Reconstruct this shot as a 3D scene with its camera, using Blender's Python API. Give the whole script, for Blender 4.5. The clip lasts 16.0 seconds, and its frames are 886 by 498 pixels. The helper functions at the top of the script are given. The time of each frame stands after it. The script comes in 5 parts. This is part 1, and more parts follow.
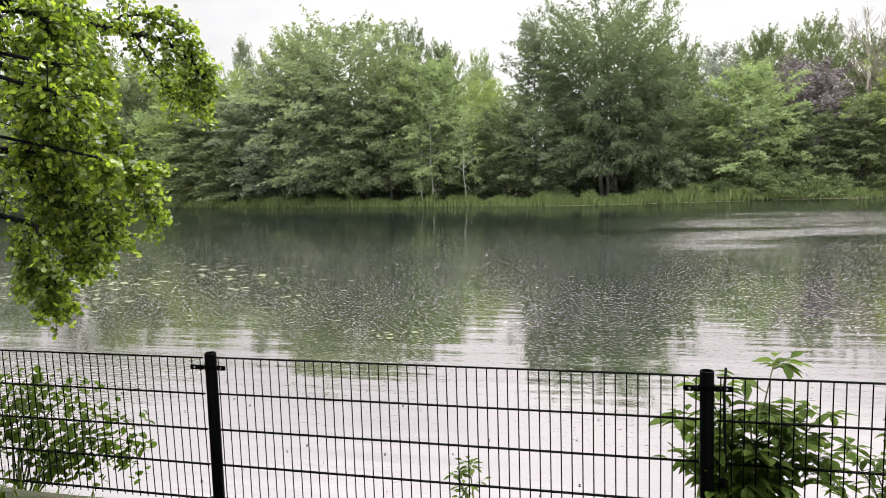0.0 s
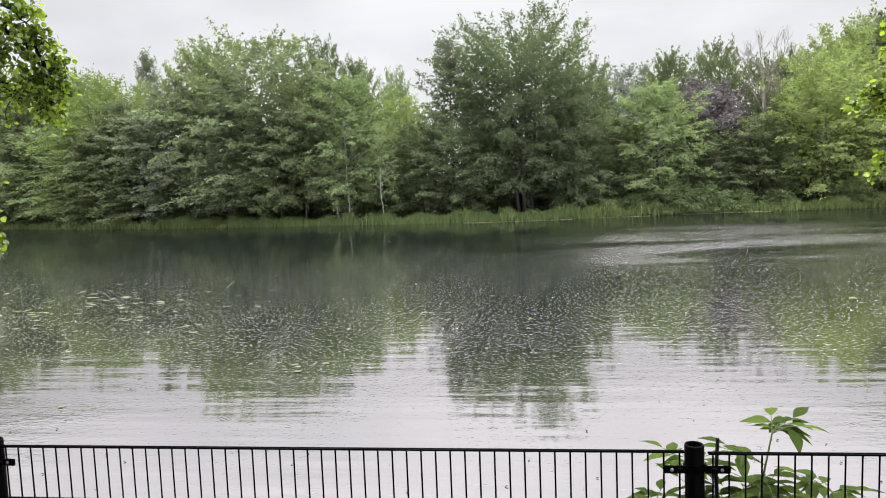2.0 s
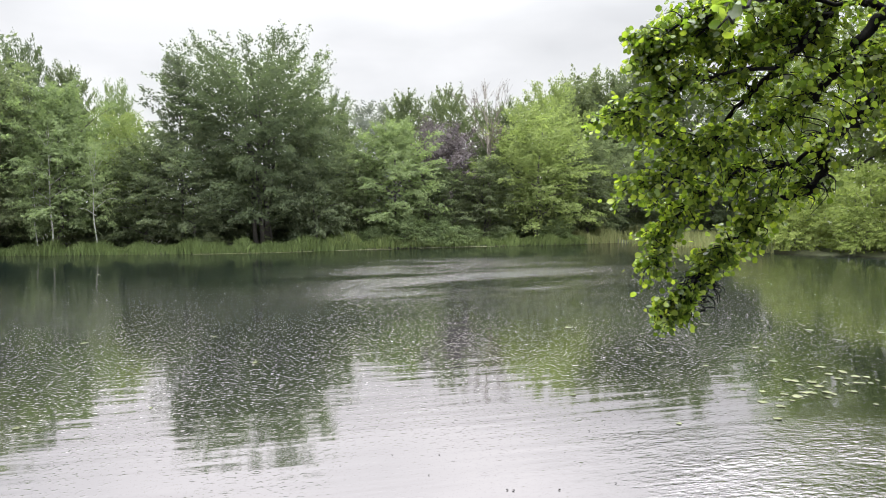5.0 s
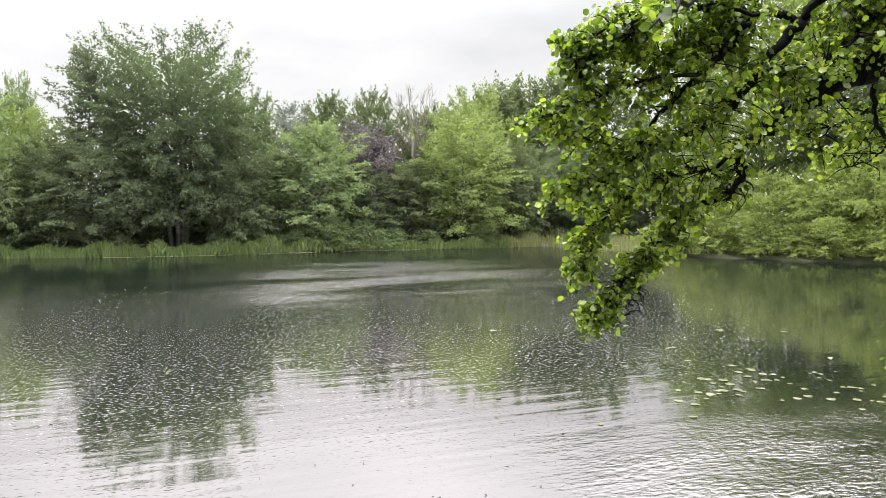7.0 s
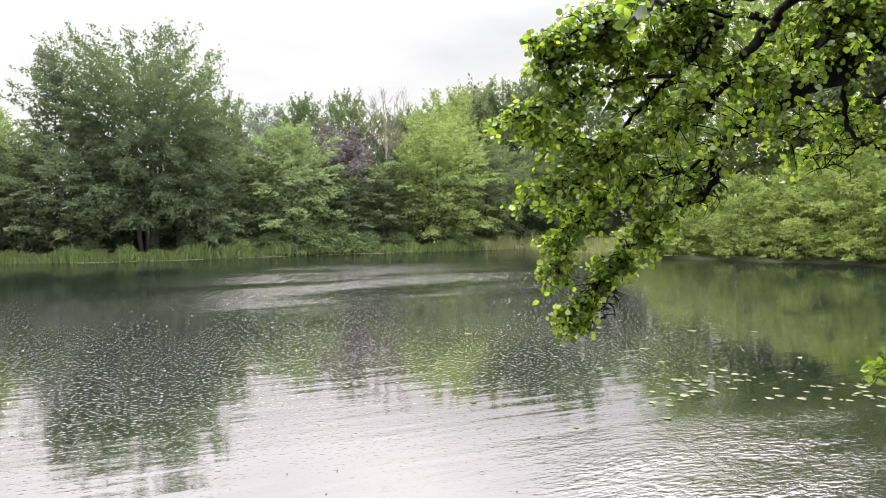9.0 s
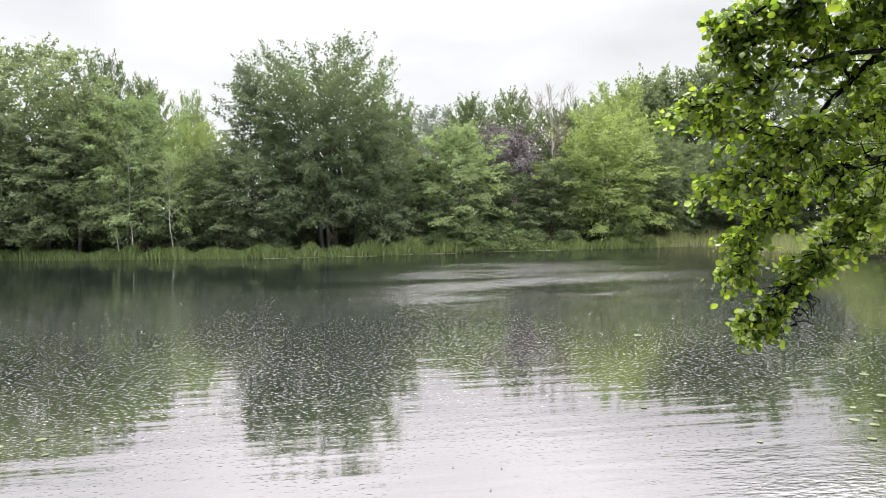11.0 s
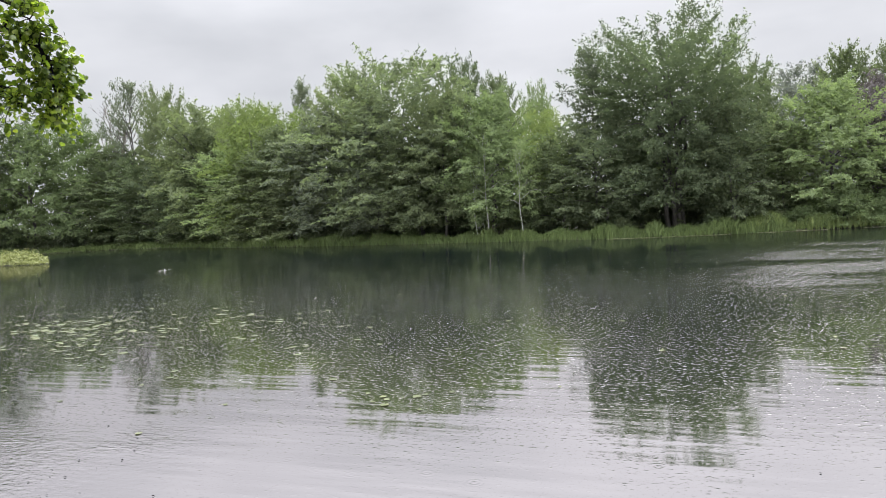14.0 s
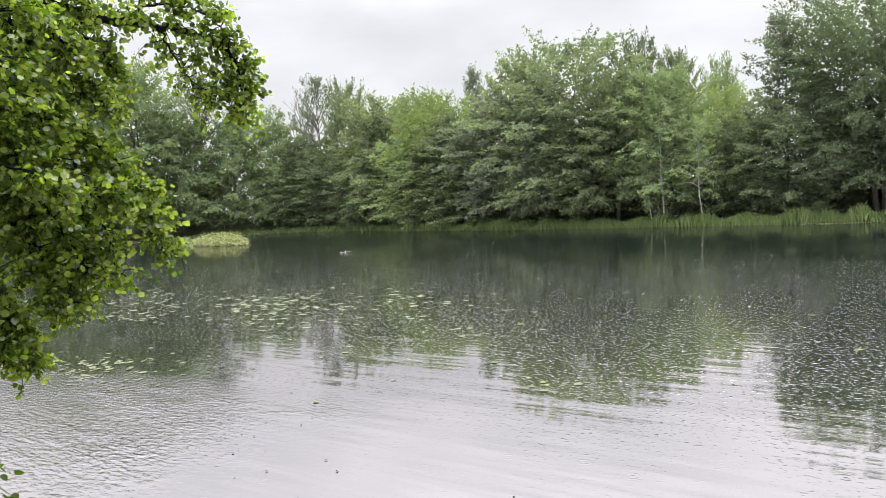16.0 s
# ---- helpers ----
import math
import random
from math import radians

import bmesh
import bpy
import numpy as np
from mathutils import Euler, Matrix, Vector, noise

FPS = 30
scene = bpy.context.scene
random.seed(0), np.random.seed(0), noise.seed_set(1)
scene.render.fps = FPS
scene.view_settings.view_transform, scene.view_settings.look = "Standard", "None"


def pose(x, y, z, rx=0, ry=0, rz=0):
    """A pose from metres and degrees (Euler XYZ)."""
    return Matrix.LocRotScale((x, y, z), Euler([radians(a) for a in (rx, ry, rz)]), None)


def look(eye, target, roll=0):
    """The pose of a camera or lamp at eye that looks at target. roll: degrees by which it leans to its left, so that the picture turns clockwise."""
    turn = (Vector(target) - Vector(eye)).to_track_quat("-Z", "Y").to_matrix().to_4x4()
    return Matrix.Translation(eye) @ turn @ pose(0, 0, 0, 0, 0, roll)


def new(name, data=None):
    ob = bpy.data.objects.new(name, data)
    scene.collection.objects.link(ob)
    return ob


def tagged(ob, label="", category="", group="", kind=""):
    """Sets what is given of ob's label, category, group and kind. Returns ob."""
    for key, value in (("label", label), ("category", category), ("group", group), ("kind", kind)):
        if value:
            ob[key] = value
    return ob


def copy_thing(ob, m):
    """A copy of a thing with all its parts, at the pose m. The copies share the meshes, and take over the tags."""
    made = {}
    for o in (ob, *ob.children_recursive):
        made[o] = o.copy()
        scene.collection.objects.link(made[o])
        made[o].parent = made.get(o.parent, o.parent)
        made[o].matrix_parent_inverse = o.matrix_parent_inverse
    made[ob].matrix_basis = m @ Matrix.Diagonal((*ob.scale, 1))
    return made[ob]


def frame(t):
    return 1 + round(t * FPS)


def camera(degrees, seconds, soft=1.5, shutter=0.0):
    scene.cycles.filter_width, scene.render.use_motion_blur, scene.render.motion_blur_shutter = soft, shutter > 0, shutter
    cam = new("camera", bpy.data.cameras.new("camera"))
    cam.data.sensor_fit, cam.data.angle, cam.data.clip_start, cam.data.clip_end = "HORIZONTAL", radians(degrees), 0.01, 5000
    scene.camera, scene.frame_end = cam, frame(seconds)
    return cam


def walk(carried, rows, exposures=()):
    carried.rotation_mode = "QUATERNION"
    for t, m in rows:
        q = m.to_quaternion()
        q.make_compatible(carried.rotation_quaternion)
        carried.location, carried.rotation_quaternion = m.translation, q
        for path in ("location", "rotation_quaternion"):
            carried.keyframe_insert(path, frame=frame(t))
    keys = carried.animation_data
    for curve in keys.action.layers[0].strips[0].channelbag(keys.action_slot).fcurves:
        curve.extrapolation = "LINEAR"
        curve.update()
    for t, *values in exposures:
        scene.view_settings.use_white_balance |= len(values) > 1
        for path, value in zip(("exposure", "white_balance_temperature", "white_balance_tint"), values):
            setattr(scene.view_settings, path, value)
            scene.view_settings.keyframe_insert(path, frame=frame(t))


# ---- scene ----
cam = camera(66.59, 16.0, soft=1.0)
PATH = [
    (0.0, pose(2.099, -3.125, 1.800, 83.57, 1.90, 13.84)),
    (0.5, pose(2.037, -2.915, 1.793, 84.01, 1.85, 11.14)),
    (1.0, pose(2.030, -2.674, 1.781, 84.78, 2.10, 9.42)),
    (1.5, pose(1.997, -2.443, 1.749, 84.90, 2.38, 8.29)),
    (2.0, pose(1.994, -2.205, 1.744, 84.85, 2.30, 6.93)),
    (2.5, pose(2.094, -1.958, 1.711, 85.45, 1.67, 5.79)),
    (3.0, pose(2.193, -1.677, 1.650, 85.87, 1.52, 3.70)),
    (3.5, pose(2.187, -1.302, 1.642, 86.55, 1.57, 0.70)),
    (4.0, pose(2.188, -1.146, 1.655, 86.43, 1.06, -3.34)),
    (4.5, pose(2.264, -1.080, 1.659, 86.54, 0.49, -8.92)),
    (5.0, pose(2.287, -0.996, 1.654, 87.07, 0.50, -14.62)),
    (5.6, pose(2.294, -0.960, 1.653, 87.14, 0.39, -18.62)),
    (6.2, pose(2.302, -0.923, 1.652, 87.22, 0.28, -19.62)),
    (6.8, pose(2.310, -0.887, 1.651, 87.29, 0.17, -20.53)),
    (7.2, pose(2.315, -0.863, 1.650, 87.34, 0.09, -21.63)),
    (7.5, pose(2.319, -0.845, 1.650, 87.38, 0.04, -22.73)),
    (8.0, pose(2.345, -0.834, 1.649, 87.64, 0.28, -23.71)),
    (8.6, pose(2.351, -0.815, 1.651, 87.59, 0.36, -23.81)),
    (9.2, pose(2.356, -0.797, 1.653, 87.54, 0.43, -22.51)),
    (9.8, pose(2.361, -0.779, 1.655, 87.48, 0.51, -19.71)),
    (10.5, pose(2.367, -0.757, 1.657, 87.42, 0.60, -14.06)),
    (11.0, pose(2.379, -0.750, 1.660, 87.47, 0.88, -9.16)),
    (11.5, pose(2.390, -0.747, 1.664, 87.44, 1.47, -4.34)),
    (12.0, pose(2.393, -0.740, 1.671, 87.43, 2.22, 0.18)),
    (12.5, pose(2.371, -0.733, 1.686, 87.60, 3.07, 4.99)),
    (13.0, pose(2.359, -0.732, 1.677, 87.60, 3.38, 10.33)),
    (13.5, pose(2.394, -0.709, 1.667, 87.26, 3.26, 15.45)),
    (14.0, pose(2.443, -0.714, 1.646, 86.87, 3.26, 19.45)),
    (14.5, pose(2.475, -0.713, 1.635, 87.06, 3.32, 22.44)),
    (15.0, pose(2.518, -0.669, 1.632, 87.23, 3.23, 26.55)),
    (15.5, pose(2.573, -0.659, 1.640, 86.99, 3.26, 30.61)),
    (16.0, pose(2.556, -0.662, 1.651, 86.38, 3.53, 33.83)),
]
EXPOSURES = [(0.0, 0.40, 6370, 18.9), (0.6, 0.30, 6270, 18.9), (1.2, 0.17, 6170, 18.9), (3.0, 0.15, 6170, 17.0), (5.0, 0.25, 6170, 17.0), (7.5, 0.33, 6320, 17.0), (10.5, 0.38, 6270, 17.0), (11.5, 0.24, 6120, 18.6), (12.0, 0.23, 6090, 18.6), (12.7, 0.11, 6060, 18.4), (13.5, -0.08, 6060, 18.4), (14.0, 0.00, 6060, 18.4), (14.6, 0.14, 6090, 18.6), (16.0, 0.25, 6130, 18.7)]
walk(cam, PATH, EXPOSURES)

# ---- light and water settings ----
SKY_STRENGTH, ZENITH, SUN_STRENGTH = 0.87, 14.5, 2.6
FINE, SWELL, GUST, CHOP, RINGS, MIRROR = 0.027, 0.0072, 0.03, 0.026, 0.004, 0.35

# ---- sky, sun ----
WATER = -1.1
world = bpy.data.worlds.new("overcast_sky")
scene.world = world
world.use_nodes = True
wn, wl = world.node_tree.nodes, world.node_tree.links
wn.clear()
sky = wn.new("ShaderNodeTexSky")
sky.sky_type = "NISHITA"
sky.sun_disc = False
sky.sun_elevation, sky.sun_rotation = radians(31), radians(155)
sky.air_density, sky.dust_density = 1.0, 4.0
tc = wn.new("ShaderNodeTexCoord")
stretch = wn.new("ShaderNodeMapping")
stretch.inputs["Scale"].default_value = (1.0, 1.0, 2.6)
wl.new(tc.outputs["Generated"], stretch.inputs["Vector"])
cloud = wn.new("ShaderNodeTexNoise")
cloud.inputs["Scale"].default_value, cloud.inputs["Detail"].default_value = 2.2, 5.0
cloud.inputs["Roughness"].default_value = 0.5
wl.new(stretch.outputs["Vector"], cloud.inputs["Vector"])
ramp = wn.new("ShaderNodeValToRGB")
ramp.color_ramp.elements[0].position, ramp.color_ramp.elements[0].color = 0.36, (0.77, 0.79, 0.745, 1)
ramp.color_ramp.elements[1].position, ramp.color_ramp.elements[1].color = 0.6, (0.985, 1.0, 0.935, 1)
wl.new(cloud.outputs["Fac"], ramp.inputs["Fac"])
# an overcast sky is many times as bright overhead as at the horizon
axes = wn.new("ShaderNodeSeparateXYZ")
wl.new(tc.outputs["Generated"], axes.inputs[0])
gentle = wn.new("ShaderNodeMapRange")
gentle.interpolation_type = "SMOOTHSTEP"
gentle.inputs["From Min"].default_value, gentle.inputs["From Max"].default_value = 0.23, 0.47
gentle.inputs["To Min"].default_value, gentle.inputs["To Max"].default_value = SKY_STRENGTH, SKY_STRENGTH * 1.85
wl.new(axes.outputs["Z"], gentle.inputs["Value"])
steep = wn.new("ShaderNodeMapRange")
steep.interpolation_type = "SMOOTHSTEP"
steep.inputs["From Min"].default_value, steep.inputs["From Max"].default_value = 0.46, 0.95
steep.inputs["To Min"].default_value, steep.inputs["To Max"].default_value = 0.0, SKY_STRENGTH * ZENITH
wl.new(axes.outputs["Z"], steep.inputs["Value"])
rise = wn.new("ShaderNodeMath")
rise.operation = "ADD"
wl.new(gentle.outputs[0], rise.inputs[0])
wl.new(steep.outputs[0], rise.inputs[1])
b_clear, b_cloud = wn.new("ShaderNodeBackground"), wn.new("ShaderNodeBackground")
b_clear.inputs["Strength"].default_value = 0.08
wl.new(rise.outputs[0], b_cloud.inputs["Strength"])
wl.new(sky.outputs["Color"], b_clear.inputs["Color"])
wl.new(ramp.outputs["Color"], b_cloud.inputs["Color"])
cover = wn.new("ShaderNodeMixShader")
cover.inputs["Fac"].default_value = 0.94
wo = wn.new("ShaderNodeOutputWorld")
wl.new(b_clear.outputs[0], cover.inputs[1])
wl.new(b_cloud.outputs[0], cover.inputs[2])
wl.new(cover.outputs[0], wo.inputs["Surface"])
sun = new("sun", bpy.data.lights.new("sun", "SUN"))
sun.data.energy, sun.data.angle, sun.data.color = SUN_STRENGTH, radians(70), (1.0, 0.98, 0.95)
sun.matrix_world = look((0, 0, 50), (-7, 15, 40))


# ---- materials ----
def node_material(name):
    m = bpy.data.materials.new(name)
    m.use_nodes = True
    n, l = m.node_tree.nodes, m.node_tree.links
    n.clear()
    out = n.new("ShaderNodeOutputMaterial")
    return m, n, l, out


def principled(n, rough, spec=0.5, metal=0.0):
    p = n.new("ShaderNodeBsdfPrincipled")
    p.inputs["Roughness"].default_value = rough
    p.inputs["Specular IOR Level"].default_value = spec
    p.inputs["Metallic"].default_value = metal
    return p


def noise_node(n, l, scale, detail=3.0, coord="Object", rough=0.55, stretch_by=None):
    t = n.new("ShaderNodeTexCoord")
    x = n.new("ShaderNodeTexNoise")
    x.inputs["Scale"].default_value, x.inputs["Detail"].default_value = scale, detail
    x.inputs["Roughness"].default_value = rough
    if stretch_by:
        mp = n.new("ShaderNodeMapping")
        mp.inputs["Scale"].default_value = stretch_by
        l.new(t.outputs[coord], mp.inputs["Vector"])
        l.new(mp.outputs["Vector"], x.inputs["Vector"])
    else:
        l.new(t.outputs[coord], x.inputs["Vector"])
    return x


def ramp_node(n, l, source, stops):
    r = n.new("ShaderNodeValToRGB")
    e = r.color_ramp.elements
    while len(e) < len(stops):
        e.new(0.5)
    for k, (p, c) in enumerate(stops):
        e[k].position, e[k].color = p, (*c, 1)
    l.new(source, r.inputs["Fac"])
    return r


def math_node(n, l, op, a, b=None):
    x = n.new("ShaderNodeMath")
    x.operation = op
    if op == "MULTIPLY_ADD":
        x.inputs[2].default_value = 0.15
    for k, v in enumerate((a, b)):
        if v is None:
            continue
        if isinstance(v, (int, float)):
            x.inputs[k].default_value = v
        else:
            l.new(v, x.inputs[k])
    return x.outputs[0]


def leaf_material(name, dark, mid, light, rough=0.68, through_part=0.62, spec=0.12, glow=(1.25, 1.3, 0.8), each=0.34, plant=0.42):
    """Leaves: every leaf and every plant a little different, wet gloss, some light through them."""
    m, n, l, out = node_material(name)
    geo, info = n.new("ShaderNodeNewGeometry"), n.new("ShaderNodeObjectInfo")
    a = math_node(n, l, "MULTIPLY", geo.outputs["Random Per Island"], each)
    b = math_node(n, l, "MULTIPLY", info.outputs["Random"], plant)
    patch = noise_node(n, l, 0.5, 2.0)
    c = math_node(n, l, "MULTIPLY", patch.outputs["Fac"], 0.3)
    f = math_node(n, l, "ADD", math_node(n, l, "ADD", a, b), c)
    f = math_node(n, l, "SUBTRACT", f, 0.07)
    r = ramp_node(n, l, f, [(0.0, dark), (0.5, mid), (1.0, light)])
    p = principled(n, rough, spec)
    l.new(r.outputs["Color"], p.inputs["Base Color"])
    t = n.new("ShaderNodeBsdfTranslucent")
    warm = n.new("ShaderNodeMix")
    warm.data_type, warm.blend_type = "RGBA", "MULTIPLY"
    warm.inputs[0].default_value = 1.0
    warm.inputs[7].default_value = (*glow, 1)
    l.new(r.outputs["Color"], warm.inputs[6])
    l.new(warm.outputs[2], t.inputs["Color"])
    mix = n.new("ShaderNodeMixShader")
    mix.inputs["Fac"].default_value = through_part
    l.new(p.outputs[0], mix.inputs[1])
    l.new(t.outputs[0], mix.inputs[2])
    l.new(mix.outputs[0], out.inputs["Surface"])
    return m


FOLIAGE = {
    "dark": leaf_material("foliage_dark", (0.044, 0.060, 0.034), (0.077, 0.099, 0.058), (0.126, 0.149, 0.088)),
    "mid": leaf_material("foliage_mid", (0.053, 0.070, 0.037), (0.093, 0.115, 0.063), (0.146, 0.167, 0.093)),
    "light": leaf_material("foliage_light", (0.068, 0.095, 0.047), (0.119, 0.155, 0.077), (0.172, 0.214, 0.110)),
    "lime": leaf_material("foliage_lime", (0.074, 0.102, 0.036), (0.128, 0.161, 0.061), (0.181, 0.221, 0.092)),
    "grey": leaf_material("foliage_grey", (0.051, 0.064, 0.046), (0.087, 0.104, 0.076), (0.129, 0.141, 0.106)),
    # blue-grey leaf colour carries the haze over trees farther back
    "blue": leaf_material("foliage_haze_blue", (0.073, 0.088, 0.090), (0.119, 0.130, 0.131), (0.169, 0.176, 0.180)),
    "purple": leaf_material("foliage_purple", (0.055, 0.047, 0.051), (0.099, 0.086, 0.092), (0.152, 0.136, 0.140), through_part=0.2),
    "bush": leaf_material("foliage_bush", (0.086, 0.114, 0.033), (0.150, 0.186, 0.058), (0.211, 0.249, 0.088)),
    "alder": leaf_material("alder_leaf", (0.014, 0.026, 0.006), (0.091, 0.140, 0.023), (0.246, 0.307, 0.053), rough=0.27, spec=0.6, through_part=0.62, glow=(1.42, 1.5, 0.52), each=0.85, plant=0.1),
    "elder": leaf_material("elder_leaf", (0.021, 0.034, 0.009), (0.057, 0.090, 0.018), (0.144, 0.189, 0.042), rough=0.6, spec=0.05, through_part=0.55, glow=(1.4, 1.5, 0.5)),
    "reed": leaf_material("reed_blade", (0.036, 0.052, 0.018), (0.075, 0.104, 0.034), (0.14, 0.17, 0.06), rough=0.5, through_part=0.25),
    "reed_pale": leaf_material("reed_pale", (0.06, 0.08, 0.03), (0.11, 0.125, 0.05), (0.19, 0.18, 0.085), rough=0.6, through_part=0.2),
    "marsh": leaf_material("islet_plant", (0.085, 0.098, 0.036), (0.145, 0.156, 0.060), (0.212, 0.213, 0.093), rough=0.5, through_part=0.25),
    "pad": leaf_material("lily_pad", (0.038, 0.045, 0.016), (0.079, 0.088, 0.038), (0.143, 0.150, 0.082), rough=0.5, spec=0.22, through_part=0.05),
    "speck": leaf_material("floating_leaf", (0.10, 0.11, 0.055), (0.18, 0.19, 0.11), (0.33, 0.33, 0.24), rough=0.7, spec=0.03, through_part=0.0),
}


def bark_material(name, dark, light, scale=14.0, spec=0.3):
    m, n, l, out = node_material(name)
    x = noise_node(n, l, scale, 6.0, stretch_by=(1, 1, 0.3))
    r = ramp_node(n, l, x.outputs["Fac"], [(0.3, dark), (0.7, light)])
    p = principled(n, 0.75, spec)
    l.new(r.outputs["Color"], p.inputs["Base Color"])
    bp = n.new("ShaderNodeBump")
    bp.inputs["Strength"].default_value, bp.inputs["Distance"].default_value = 0.6, 0.02
    l.new(x.outputs["Fac"], bp.inputs["Height"])
    l.new(bp.outputs[0], p.inputs["Normal"])
    l.new(p.outputs[0], out.inputs["Surface"])
    return m


BARK = bark_material("bark", (0.018, 0.017, 0.014), (0.055, 0.052, 0.043))
BARK_WET = bark_material("wet_alder_bark", (0.004, 0.004, 0.004), (0.013, 0.0125, 0.0115), 30.0, 0.04)
BARK_PALE = bark_material("pale_bark", (0.09, 0.095, 0.08), (0.25, 0.255, 0.225), 6.0)
BARK_DEAD = bark_material("dead_wood", (0.07, 0.062, 0.05), (0.16, 0.145, 0.12), 8.0)


def coated_steel():
    m, n, l, out = node_material("black_coated_steel")
    x = noise_node(n, l, 60.0, 4.0)
    y = noise_node(n, l, 5.0, 3.0)
    r = ramp_node(n, l, y.outputs["Fac"], [(0.35, (0.0007, 0.0007, 0.0008)), (0.75, (0.002, 0.002, 0.0022))])
    rr = n.new("ShaderNodeMapRange")
    rr.inputs["To Min"].default_value, rr.inputs["To Max"].default_value = 0.3, 0.55
    l.new(x.outputs["Fac"], rr.inputs["Value"])
    p = principled(n, 0.5, 0.03)
    l.new(r.outputs["Color"], p.inputs["Base Color"])
    l.new(rr.outputs[0], p.inputs["Roughness"])
    l.new(p.outputs[0], out.inputs["Surface"])
    return m


STEEL = coated_steel()


def zinc():
    m, n, l, out = node_material("zinc_bolt")
    x = noise_node(n, l, 90.0, 3.0)
    r = ramp_node(n, l, x.outputs["Fac"], [(0.3, (0.30, 0.30, 0.31)), (0.7, (0.5, 0.5, 0.5))])
    p = principled(n, 0.35, 0.5, 1.0)
    l.new(r.outputs["Color"], p.inputs["Base Color"])
    l.new(p.outputs[0], out.inputs["Surface"])
    return m


ZINC = zinc()


def soil():
    m, n, l, out = node_material("bank_soil_and_grass")
    a = noise_node(n, l, 0.35, 5.0)
    b = noise_node(n, l, 9.0, 6.0)
    f = math_node(n, l, "ADD", math_node(n, l, "MULTIPLY", a.outputs["Fac"], 0.6), math_node(n, l, "MULTIPLY", b.outputs["Fac"], 0.4))
    r = ramp_node(n, l, f, [(0.36, (0.02, 0.016, 0.011)), (0.48, (0.03, 0.03, 0.014)), (0.6, (0.028, 0.038, 0.013)), (0.75, (0.042, 0.06, 0.02))])
    p = principled(n, 0.8, 0.3)
    l.new(r.outputs["Color"], p.inputs["Base Color"])
    bp = n.new("ShaderNodeBump")
    bp.inputs["Strength"].default_value, bp.inputs["Distance"].default_value = 0.7, 0.05
    l.new(b.outputs["Fac"], bp.inputs["Height"])
    l.new(bp.outputs[0], p.inputs["Normal"])
    l.new(p.outputs[0], out.inputs["Surface"])
    return m


SOIL = soil()


